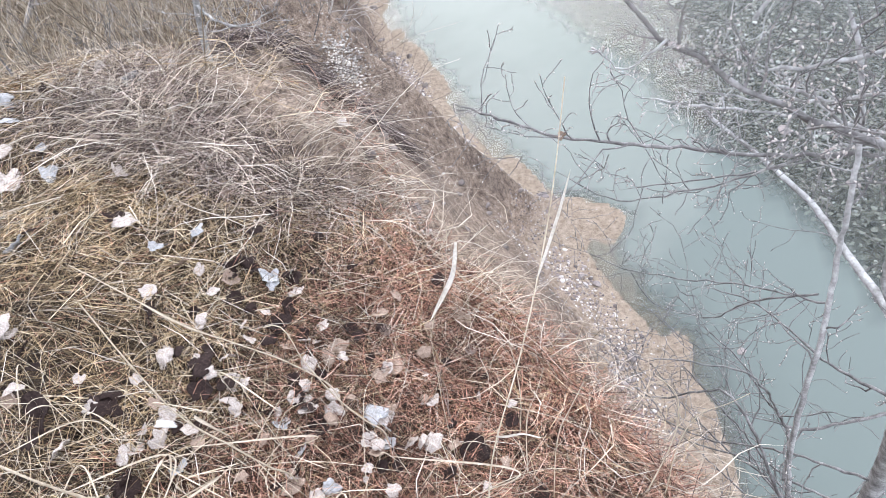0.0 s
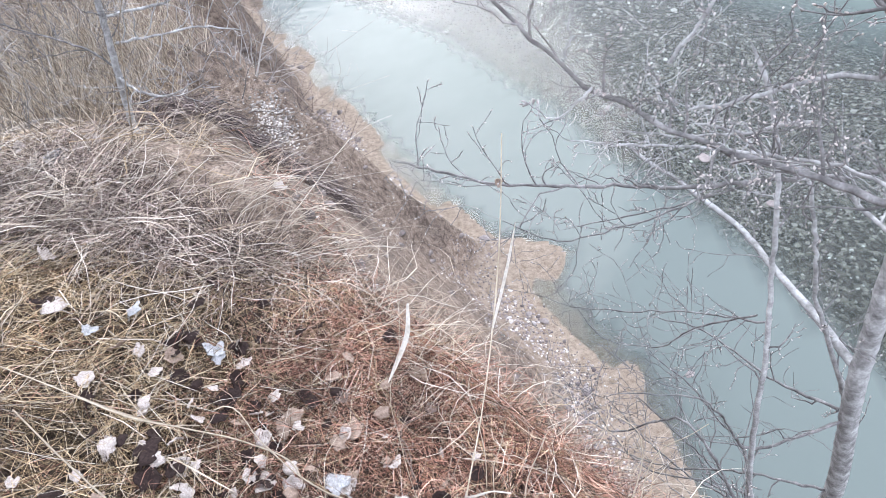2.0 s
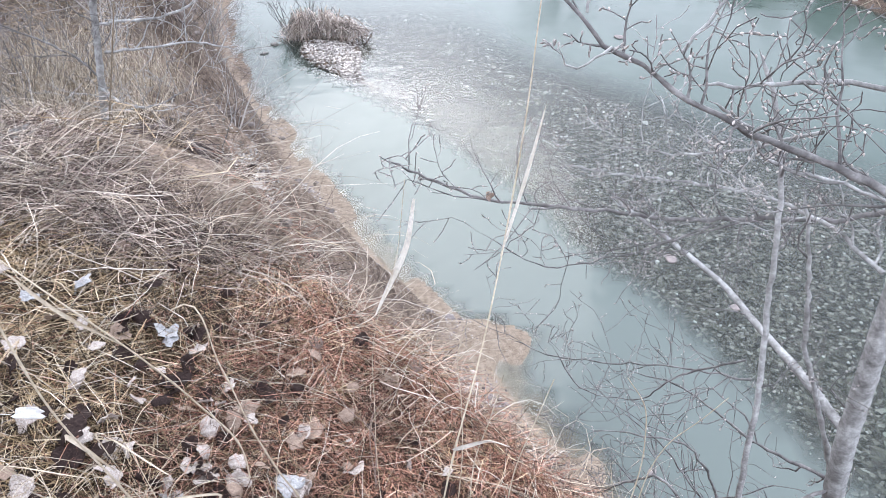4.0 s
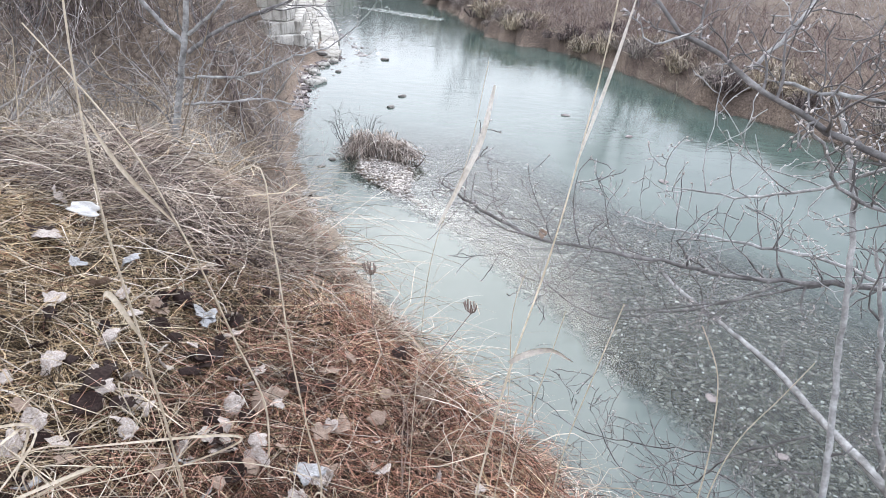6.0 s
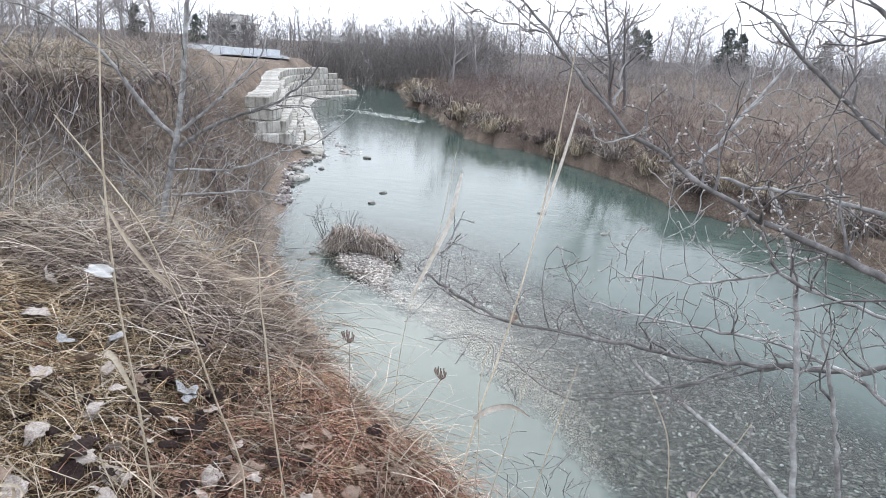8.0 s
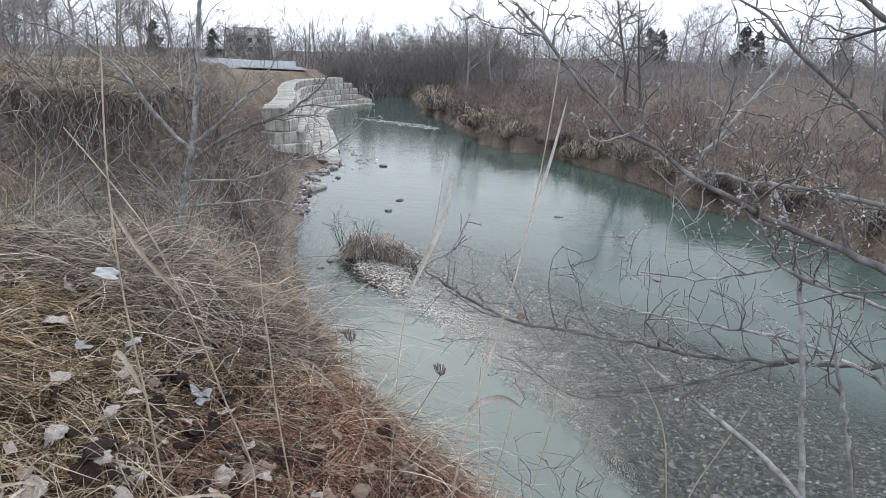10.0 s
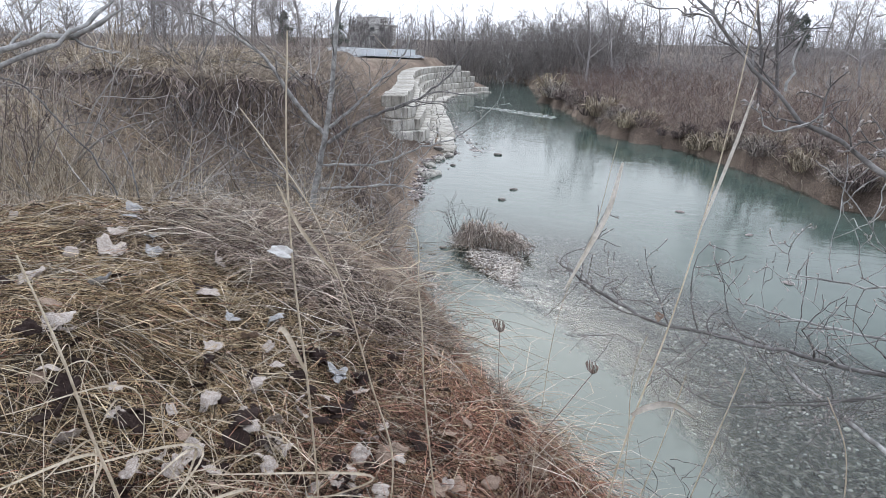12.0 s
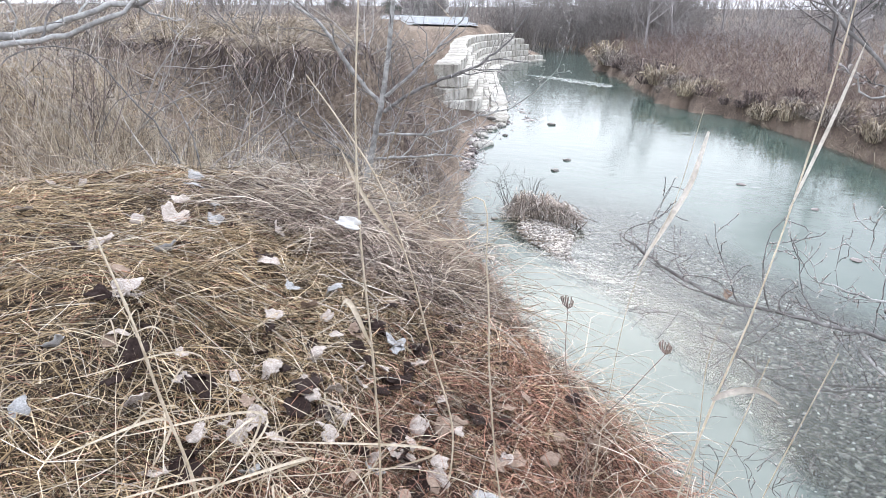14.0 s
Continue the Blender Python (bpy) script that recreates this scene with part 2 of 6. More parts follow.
def plateau(x, y):
    """The top of the high bank."""
    near = 4.36 + 0.32 * np.clip(-x, -0.7, 1.0)
    start = 2.2 - 0.75 * smooth(1.5, 3.0, -x)
    back = y - 0.42 * x
    gully = (0.85 + 0.75 * smooth(start + 1.0, 6.5, y) * smooth(9.0, 3.0, -x)) * smooth(start, start + 1.0, y) * (1 - smooth(11.1, 11.95, back + 0.8 * waves(x, y, 6, 0.9) + 0.25 * waves(x, y, 26, 3.0)))
    # on its far left the hollow climbs gently to the field instead of ending in a scarp
    side = scarp_side(x, y)
    gully = gully * (side + (1 - side) * smooth(6.5, 2.3, -x))
    far = 0.18 * smooth(9.0, 13.0, back)
    return near - gully + far + 0.035 * waves(x, y, 3, 1.9) - 1.65 * smooth(26, 60, y) - 0.9 * smooth(46, 76, y) * (1 - smooth(80, 116, y)) * smooth(5.4, 3.6, left_shore(y) - x) + 0.3 * smooth(80, 116, y)


def bed(x, y):
    """The river's floor: a channel under the high bank, a gravel bar, shallows."""
    dl, dr = x - left_shore(y), curve(RIGHT, y) - x
    chan = -0.75 * smooth(0.25, 1.2, dl)
    bar_line = np.interp(y, [3, 5, 6, 7.2, 8, 9.3, 10, 12, 14, 14.8, 17, 21, 26], [4.3, 3.5, 2.95, 2.15, 1.6, 0.95, 0.35, -0.95, -3.0, -3.8, -4.9, -5.4, -6]) + 0.15 * waves(x, y, 87, 1.7)
    shallow = smooth(-0.35, 0.35, x - bar_line) * (1 - smooth(4.0, 8.0, x - bar_line - 0.1 * (12 - y))) * smooth(23, 15, y)
    h = chan * (1 - shallow) - 0.13 * shallow
    hump = np.exp(-(((x + 3.6) / 1.35) ** 2 + ((y - 16.0) / 1.8) ** 2))
    h = h + hump * 0.23 * smooth(0.2, 0.8, dl)
    ridge = np.exp(-((x + 3.6 + 0.75 * (y - 15.6)) / 0.55) ** 2) * smooth(11.8, 13.0, y) * smooth(16.6, 15.6, y)
    h = h + 0.095 * ridge
    h = np.minimum(h, 0.10)
    rise = smooth(0.35, 0.0, dr)
    return h * (1 - rise) + 0.02 * waves(x, y, 5, 3.0)


def bank_rise(u, y):
    """From the foot of the bank to its crest: steep, with a rounded edge."""
    foot = np.interp(y, [0, 8, 13, 30], [0.24, 0.24, 0.10, 0.08])
    s = np.clip((u - foot) / (1.0 - foot), 0, 1.3)
    near = np.where(s < 1, 1 - (1 - s ** 1.25) * (1 - 0.25 * s), 1.0)
    scarp = np.where(s < 0.9, 0.74 * np.clip(s / 0.9, 0, 1) ** 0.8, 0.74 + 0.26 * smooth(0.9, 1.0, s))
    k = smooth(9, 13, y)
    return near * (1 - k) + scarp * k


def height(x, y):
    x, y = np.asarray(x, float), np.asarray(y, float)
    dl, dr = left_shore(y) - x, x - curve(RIGHT, y) + (1.0 * waves(x, y, 77, 0.55) + 0.4 * waves(x, y, 78, 1.9)) * smooth(-6, -1, x - curve(RIGHT, y))
    w = curve(CREST, y)
    u = dl / w
    prof = 0.012 * smooth(0, 0.08, u) + 0.06 * smooth(0.05, 0.35, u) + 0.928 * bank_rise(u, y)
    rough = (0.10 * waves(x, y, 8, 2.5) + 0.05 * waves(x, y, 18, 7.0)) * smooth(0.2, 0.5, u) * smooth(1.15, 0.9, u)
    lumps = (0.26 * waves(x, y, 12, 0.9) + 0.17 * waves(x, y, 13, 2.4) + 0.07 * waves(x, y, 14, 6.0)) * smooth(6.0, 10.0, y - 0.42 * x) * smooth(0.15, 0.5, u) * smooth(40, 27, y) * (1 - 0.8 * smooth(1.0, 2.2, u) * smooth(12.5, 14.0, y - 0.42 * x))
    # the bank is cut back behind the stepped river wall
    cut = 0.62 * smooth(26.3, 29.2, y) * smooth(79, 71, y) * smooth(5.6, 4.2, dl)
    left = (prof * plateau(x, y) + rough + lumps) * (1 - cut)
    right = 0.8 * smooth(-0.25, 0.55, dr) + 0.9 * smooth(1.0, 9, dr) + 2.2 * smooth(8, 45, dr) + (0.2 * waves(x, y, 9, 0.6) + 0.14 * waves(x, y, 29, 1.9)) * smooth(0.2, 2, dr)
    return np.where(dl > 0, left, np.where(dr > 0, right, bed(x, y)))


def axis(lo, a, b, hi, step, growth=1.10):
    mid = list(np.arange(a, b, step))
    down, up, s = [], [], step
    v = a
    while v > lo:
        s *= growth
        v -= s
        down.append(v)
    s, v = step, mid[-1]
    while v < hi:
        s *= growth
        v += s
        up.append(v)
    return np.array(down[::-1] + mid + up)


xs, ys = axis(-900, -7, 3, 900, 0.09, 1.10), axis(-500, -1.0, 12.5, 1400, 0.10, 1.05)
gx, gy = np.meshgrid(xs, ys)
gz = height(gx, gy)
nx, ny = len(xs), len(ys)
ii, jj = np.meshgrid(np.arange(ny - 1), np.arange(nx - 1), indexing="ij")
quad = (ii * nx + jj).ravel()
ground_faces = np.stack([quad, quad + 1, quad + nx + 1, quad + nx], -1)


def earth_material():
    m, nodes, links, b = shader("bank_earth", 0.95, 0.2)
    n1 = noise_of(nodes, links, 0.9, detail=8)
    n2 = noise_of(nodes, links, 14.0, detail=6, rough=0.7)
    n3 = noise_of(nodes, links, 90.0, detail=3)
    soil = ramp_of(nodes, [(0.3, (0.075, 0.058, 0.048)), (0.5, (0.225, 0.182, 0.152)), (0.72, (0.42, 0.36, 0.31))])
    links.new(n2.outputs["Fac"], soil.inputs[0])
    tint = ramp_of(nodes, [(0.35, (0.62, 0.60, 0.59)), (0.65, (1.2, 1.14, 1.06))])
    links.new(n1.outputs["Fac"], tint.inputs[0])
    c = mix_of(nodes, links, 1.0, soil.outputs[0], tint.outputs[0], "MULTIPLY")
    crumb = ramp_of(nodes, [(0.36, (0.30, 0.28, 0.27)), (0.48, (1, 1, 1)), (0.66, (1.5, 1.45, 1.4))])
    links.new(n3.outputs["Fac"], crumb.inputs[0])
    c = mix_of(nodes, links, 0.7, c, crumb.outputs[0], "MULTIPLY")
    tc = nodes.new("ShaderNodeTexCoord")
    # dark soil; also paints in shade on the bank and between the straws
    soil_shade = nodes.new("ShaderNodeAttribute")
    soil_shade.attribute_name = "soil_shade"
    dark_soil = ramp_of(nodes, [(0.3, (0.016, 0.012, 0.010)), (0.5, (0.050, 0.037, 0.031)), (0.72, (0.13, 0.098, 0.082))])
    links.new(n2.outputs["Fac"], dark_soil.inputs[0])
    c = mix_of(nodes, links, soil_shade.outputs["Fac"], c, mix_of(nodes, links, 0.7, dark_soil.outputs[0], crumb.outputs[0], "MULTIPLY"))
    thatch = nodes.new("ShaderNodeAttribute")
    thatch.attribute_name = "thatch"
    dry = ramp_of(nodes, [(0.3, (0.14, 0.112, 0.09)), (0.5, (0.29, 0.24, 0.19)), (0.7, (0.47, 0.40, 0.32))])
    links.new(n2.outputs["Fac"], dry.inputs[0])
    c = mix_of(nodes, links, thatch.outputs["Fac"], c, dry.outputs[0])
    sep = nodes.new("ShaderNodeSeparateXYZ")
    links.new(tc.outputs["Object"], sep.inputs[0])
    low = nodes.new("ShaderNodeAttribute")
    low.attribute_name = "sand"
    under = nodes.new("ShaderNodeMapRange")
    under.inputs["From Min"].default_value, under.inputs["From Max"].default_value = -0.06, 0.01
    under.inputs["To Min"].default_value, under.inputs["To Max"].default_value = 1.0, 0.0
    links.new(sep.outputs["Z"], under.inputs["Value"])
    vor = nodes.new("ShaderNodeTexVoronoi")
    vor.inputs["Scale"].default_value = 22.0
    links.new(tc.outputs["Object"], vor.inputs["Vector"])
    gravel = ramp_of(nodes, [(0.0, (0.045, 0.042, 0.036)), (0.6, (0.12, 0.112, 0.095)), (0.9, (0.23, 0.212, 0.18)), (1.0, (0.42, 0.40, 0.35))])
    sepc = nodes.new("ShaderNodeSeparateColor")
    links.new(vor.outputs["Color"], sepc.inputs[0])
    links.new(sepc.outputs[0], gravel.inputs[0])
    c = mix_of(nodes, links, under.outputs[0], c, gravel.outputs[0])
    sand = ramp_of(nodes, [(0.3, (0.20, 0.155, 0.115)), (0.5, (0.32, 0.258, 0.20)), (0.7, (0.43, 0.355, 0.285))])
    links.new(n2.outputs["Fac"], sand.inputs[0])
    c = mix_of(nodes, links, low.outputs["Fac"], c, sand.outputs[0])
    links.new(c, b.inputs["Base Color"])
    bump_of(nodes, links, b, mix_of(nodes, links, 0.5, n2.outputs["Fac"], n3.outputs["Fac"]), 0.9, 0.05)
    return m


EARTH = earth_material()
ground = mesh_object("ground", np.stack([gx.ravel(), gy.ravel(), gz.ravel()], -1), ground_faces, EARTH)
def vertex_mask(ob, name, values):
    ob.data.attributes.new(name, "FLOAT", "POINT").data.foreach_set("value", np.asarray(values, np.float32).ravel())


dl_, dr_ = left_shore(gy) - gx, gx - curve(RIGHT, gy)
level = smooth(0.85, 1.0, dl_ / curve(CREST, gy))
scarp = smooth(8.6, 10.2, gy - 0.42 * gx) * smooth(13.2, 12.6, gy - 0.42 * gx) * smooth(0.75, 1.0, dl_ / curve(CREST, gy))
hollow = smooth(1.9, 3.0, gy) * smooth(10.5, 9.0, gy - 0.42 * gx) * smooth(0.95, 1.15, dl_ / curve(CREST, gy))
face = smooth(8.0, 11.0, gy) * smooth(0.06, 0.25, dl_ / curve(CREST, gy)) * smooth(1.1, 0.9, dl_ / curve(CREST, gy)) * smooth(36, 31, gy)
# darker brown soil with shade painted in on scarp, hollow, faces, far bank
bank_shade = np.clip(np.maximum(np.maximum(1.15 * scarp, 0.85 * hollow), np.maximum(0.9 * face, 0.95 * smooth(-2.0, -1.2, dr_))) * (0.75 + 0.6 * waves(gx, gy, 34, 1.7)), 0, 1)
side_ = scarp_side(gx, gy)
bank_shade = np.where(gx < -1.5, bank_shade * (0.25 + 0.75 * np.where(gy < 14, side_, 1.0)), bank_shade)
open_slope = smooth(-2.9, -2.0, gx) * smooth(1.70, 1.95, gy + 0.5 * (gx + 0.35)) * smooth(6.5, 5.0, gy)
vertex_mask(ground, "soil_shade", 0.62 * bank_shade * (1 - 0.75 * open_slope) + level * (1 - open_slope) * smooth(3.4, 2.4, gy) * smooth(-4.5, -3.2, gx) * smooth(-2, 0, gy))
vertex_mask(ground, "thatch", np.maximum(level * smooth(4.65, 4.85, gz) * smooth(3.0, 5.0, gy), np.maximum(level * smooth(-3.2, -4.5, gx) * (0.35 + 0.5 * (1 - scarp_side(gx, gy))), 0.3 * smooth(1.0, 3.0, dr_))) * (0.55 + 0.45 * waves(gx, gy, 15, 1.1).clip(-1, 1)))
vertex_mask(ground, "sand", np.where(dl_ > 0, smooth(np.interp(gy, [5.5, 8], [0.35, 0.14]), 0.02, gz), smooth(-1.0, -0.1, dl_)) * smooth(15, 11, gy) * (dr_ < -2) + np.where((dl_ > 0) & (gy > 11), 0.6 * smooth(0.12, 0.02, gz), 0) * (gy < 34) + 0.35 * smooth(-1.6, -1.0, dr_) * smooth(1.2, 0.3, dr_) * smooth(0.30, 0.10, gz) * smooth(-0.1, -0.02, gz) * (gy > 20) * (gy < 70))
tagged(ground, "eroded brown earth river bank and gravel bed", "ground", kind="structure")


# ---- water ----
def water_material():
    m, nodes, links, b = shader("milky_river_water", 0.06, 0.5)
    nodes.remove(b)
    out = nodes["Material Output"]
    at = nodes.new("ShaderNodeAttribute")
    at.attribute_name = "murk"
    glass = nodes.new("ShaderNodeBsdfTransparent")
    glass.inputs["Color"].default_value = (0.90, 0.95, 0.93, 1)
    milk = nodes.new("ShaderNodeBsdfDiffuse")
    n = noise_of(nodes, links, 0.35, detail=4)
    # water colour gets paler towards the near reach
    near_pale = nodes.new("ShaderNodeAttribute")
    near_pale.attribute_name = "near_pale"
    r = ramp_of(nodes, [(0.35, (0.068, 0.100, 0.087)), (0.65, (0.092, 0.126, 0.110))])
    links.new(n.outputs["Fac"], r.inputs[0])
    links.new(mix_of(nodes, links, near_pale.outputs["Fac"], r.outputs[0], (0.140, 0.168, 0.156)), milk.inputs["Color"])
    body = nodes.new("ShaderNodeMixShader")
    links.new(at.outputs["Fac"], body.inputs[0])
    links.new(glass.outputs[0], body.inputs[1])
    links.new(milk.outputs[0], body.inputs[2])
    gloss = nodes.new("ShaderNodeBsdfGlossy")
    gloss.inputs["Roughness"].default_value = 0.03
    fr = nodes.new("ShaderNodeFresnel")
    fr.inputs["IOR"].default_value = 1.34
    top = nodes.new("ShaderNodeMixShader")
    links.new(fr.outputs[0], top.inputs[0])
    links.new(body.outputs[0], top.inputs[1])
    links.new(gloss.outputs[0], top.inputs[2])
    rip = noise_of(nodes, links, 1.3, detail=5, rough=0.55, stretch=(1.0, 1.5, 1))
    bp = nodes.new("ShaderNodeBump")
    bp.inputs["Strength"].default_value, bp.inputs["Distance"].default_value = 0.24, 0.05
    links.new(rip.outputs["Fac"], bp.inputs["Height"])
    for k in (gloss, fr):
        links.new(bp.outputs[0], k.inputs["Normal"])
    links.new(top.outputs[0], out.inputs["Surface"])
    return m


wx, wy = axis(-250, -9, 12, 60, 0.25, 1.08), axis(-80, 0, 26, 320, 0.25, 1.06)
wgx, wgy = np.meshgrid(wx, wy)
wnx, wny = len(wx), len(wy)
ii, jj = np.meshgrid(np.arange(wny - 1), np.arange(wnx - 1), indexing="ij")
q = (ii * wnx + jj).ravel()
wf = np.stack([q, q + 1, q + wnx + 1, q + wnx], -1)
keep = (wgx > left_shore(wgy) - 1.2) & (wgx < curve(RIGHT, wgy) + 1.2)
wf = wf[keep.ravel()[wf].any(1)]
water = mesh_object("water", np.stack([wgx.ravel(), wgy.ravel(), np.zeros(wgx.size)], -1), wf, water_material())
depth = np.maximum(0, -height(wgx, wgy)).ravel()
murk = np.clip(0.13 + (depth - 0.18) * 1.8, 0.10, 0.95)
silt_edge = np.interp(wgy, [0, 5, 6, 7.2, 8, 9.3, 10, 12, 14, 16, 25, 40, 80], [4.2, 3.4, 2.8, 2.0, 1.45, 0.8, 0.2, -1.1, -3.1, -3.9, -5.2, -8.0, -18])
silt = smooth(0.12, 0.5, wgx - left_shore(wgy)) * smooth(0.1, -0.35, wgx - silt_edge) * (1 - 0.95 * np.exp(-(((wgx + 3.6) / 1.3) ** 2 + ((wgy - 15.9) / 1.7) ** 2)))
vertex_mask(water, "murk", np.maximum(murk, 0.9 * silt.ravel()))
vertex_mask(water, "near_pale", smooth(11.0, 5.0, wgy))
tagged(water, "milky green slow river over a pebble bed", "river", kind="structure")


# ---- the grass mat on the crest ----
def ground_at(x, y):
    return height(np.asarray(x, float), np.asarray(y, float))


def slope_dir(x, y):
    e = 0.05
    g = np.stack([ground_at(x + e, y) - ground_at(x - e, y), ground_at(x, y + e) - ground_at(x, y - e)], -1) / (2 * e)
    return -g


def grass_mat(name, label, material, count, seed, weight, length, lift, width, box, lean=0.0, segs=3, bend=0.16, cling=0.35, hummock=0.0):
    """Matted dry grass: many lying blades, denser where weight is high."""
    rng = np.random.default_rng(seed)
    xs_, ys_ = np.empty(0), np.empty(0)
    while len(xs_) < count:
        x, y = rng.uniform(box[0], box[1], count * 2), rng.uniform(box[2], box[3], count * 2)
        ok = rng.uniform(size=count * 2) < weight(x, y)
        xs_, ys_ = np.concatenate([xs_, x[ok]]), np.concatenate([ys_, y[ok]])
    x, y = xs_[:count], ys_[:count]
    z = ground_at(x, y)
    a = rng.uniform(0, 2 * np.pi, count)
    way = np.stack([np.cos(a), np.sin(a)], -1)
    down = slope_dir(x, y)
    steep = np.linalg.norm(down, axis=1)
    way = way + lean * down / (1 + steep[:, None])
    way /= np.linalg.norm(way, axis=1, keepdims=True)
    ln = rng.uniform(length[0], length[1], count)
    tx, ty = x + way[:, 0] * ln, y + way[:, 1] * ln
    base_z = z + rng.uniform(-0.01, lift[0], count)
    tz = np.maximum(ground_at(tx, ty), z - ln * cling) + rng.uniform(0.0, lift[1], count) ** 1.0
    base_z += hummock * np.clip(waves(x, y, 39, 5.0) + 0.15, 0, 1)
    tz += hummock * np.clip(waves(tx, ty, 39, 5.0) + 0.15, 0, 1)
    v, f = blades(np.stack([x, y, base_z], -1), np.stack([tx, ty, tz], -1), rng.uniform(0.0, lift[2], count), rng.uniform(width[0], width[1], count), rng, segs, bend)
    ob = mesh_object(name, v, f, material, smooth=False)
    return tagged(ob, label, "dry grass", kind="stuff")


def on_top(x, y):
    """1 on the crest, 0 down on the face."""
    u = (left_shore(y) - x) / curve(CREST, y)
    return smooth(0.84, 0.98, u)


def near_eye(x, y):
    return 1.0 / (1.0 + ((x - 0.1) ** 2 + (y - 0.9) ** 2) * 0.35)


def rusty(x, y):
    return smooth(-0.60, -0.04, x + 0.22 * waves(x, y, 31, 2.2) - 0.25 * (y - 1.5))


MAT = (-4.5, 1.0, -0.6, 3.4)
def holes(x, y):
    """Thin places in the mat, where the soil painted dark for shade shows."""
    return 0.5 + 0.5 * smooth(-0.45, -0.05, waves(x, y, 36, 7.0) + 0.5 * waves(x, y, 37, 16.0))


def shoulder(x, y):
    """1 where fine grey-pink grass takes over from the straw, beyond the mound."""
    return smooth(1.62, 1.92, y + 0.14 * waves(x, y, 81, 3.0)) * smooth(-1.7, -1.0, x + 0.2 * waves(x, y, 82, 2.0))


def bare_rim(x, y):
    """1 on the open earth between the mound and the water."""
    return smooth(1.66, 1.88, y + 0.5 * (x + 0.35) + 0.08 * waves(x, y, 86, 5.0)) * smooth(-1.35, -0.9, x)


def mat_zone(x, y):
    return holes(x, y) * on_top(x, y) * near_eye(x, y) * (1 - 0.85 * shoulder(x, y)) * (1 - bare_rim(x, y))


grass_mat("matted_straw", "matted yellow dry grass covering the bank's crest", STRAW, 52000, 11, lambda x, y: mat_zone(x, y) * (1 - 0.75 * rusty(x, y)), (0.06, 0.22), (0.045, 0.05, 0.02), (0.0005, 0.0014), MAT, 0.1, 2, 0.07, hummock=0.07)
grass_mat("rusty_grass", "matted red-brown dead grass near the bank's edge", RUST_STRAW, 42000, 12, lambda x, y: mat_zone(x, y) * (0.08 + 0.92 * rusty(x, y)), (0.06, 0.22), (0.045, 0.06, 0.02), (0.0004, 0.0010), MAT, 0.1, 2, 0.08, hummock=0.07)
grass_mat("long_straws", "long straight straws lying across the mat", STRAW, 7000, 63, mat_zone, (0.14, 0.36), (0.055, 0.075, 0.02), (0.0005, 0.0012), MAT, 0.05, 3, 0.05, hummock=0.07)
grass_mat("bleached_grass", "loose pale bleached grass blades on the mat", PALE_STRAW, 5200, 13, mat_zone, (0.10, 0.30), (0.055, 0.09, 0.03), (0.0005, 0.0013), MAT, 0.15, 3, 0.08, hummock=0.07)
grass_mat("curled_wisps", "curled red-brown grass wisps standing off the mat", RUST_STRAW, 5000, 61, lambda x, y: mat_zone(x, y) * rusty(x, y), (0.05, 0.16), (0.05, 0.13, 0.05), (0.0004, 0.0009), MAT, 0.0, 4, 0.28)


def edge_band(x, y):
    u = (left_shore(y) - x) / curve(CREST, y)
    return np.exp(-((u - 0.97) / 0.05) ** 2) * near_eye(x, y) * (1 - 0.9 * bare_rim(x, y))


grass_mat("overhanging_grass", "pale grass tufts hanging over the bank's edge", PALE_STRAW, 800, 14, edge_band, (0.12, 0.40), (0.03, 0.16, 0.08), (0.0007, 0.0016), (-2.0, 1.0, -0.2, 3.0), 0.45, 5)
grass_mat("edge_grass", "red-brown grass hanging over the bank's edge", RUST_STRAW, 3600, 15, edge_band, (0.06, 0.20), (0.03, 0.09, 0.04), (0.0005, 0.0011), (-2.0, 1.0, -0.2, 3.0), 0.1, 4, 0.3)


PINK_HAIR = island_colours("grey_pink_grass", [(0.0, (0.022, 0.016, 0.014)), (0.42, (0.085, 0.062, 0.054)), (0.70, (0.30, 0.23, 0.20)), (0.92, (0.57, 0.45, 0.385)), (1.0, (0.82, 0.72, 0.64))], patches=6.0)


def hair_zone(x, y):
    u = (left_shore(y) - x) / curve(CREST, y)
    return (shoulder(x, y) * smooth(1.96, 1.66, y + 0.45 * (x + 0.5) + 0.15 * waves(x, y, 83, 2.4)) * smooth(0.78, 0.92, u)) * (1 - 0.93 * bare_rim(x, y)) * (0.25 + 0.75 * smooth(-0.5, 0.2, waves(x, y, 84, 4.0)))


grass_mat("matted_hair_grass", "fine grey-pink dead grass on the bank's shoulder", PINK_HAIR, 7000, 62, hair_zone, (0.06, 0.28), (0.05, 0.11, 0.05), (0.0004, 0.0011), (-2.2, 0.5, 1.5, 3.0), 0.3, 4, 0.16, 0.6)
grass_mat("bleached_hair_grass", "bleached long blades laid over the bank's shoulder", PALE_STRAW, 900, 162, hair_zone, (0.15, 0.45), (0.07, 0.16, 0.08), (0.0005, 0.0014), (-2.2, 0.5, 1.5, 3.0), 0.4, 5, 0.14, 0.6)
grass_mat("slope_wisps", "sparse dry wisps on the bare earth slope", PINK_HAIR, 420, 163, lambda x, y: smooth(0.35, 0.6, (left_shore(y) - x) / curve(CREST, y)) * smooth(1.1, 1.0, (left_shore(y) - x) / curve(CREST, y)) * (waves(x, y, 85, 3.0) > 0.1), (0.06, 0.25), (0.03, 0.10, 0.05), (0.0005, 0.0012), (-3.0, 0.6, 1.6, 5.5), 0.3, 4, 0.3, 1.5)


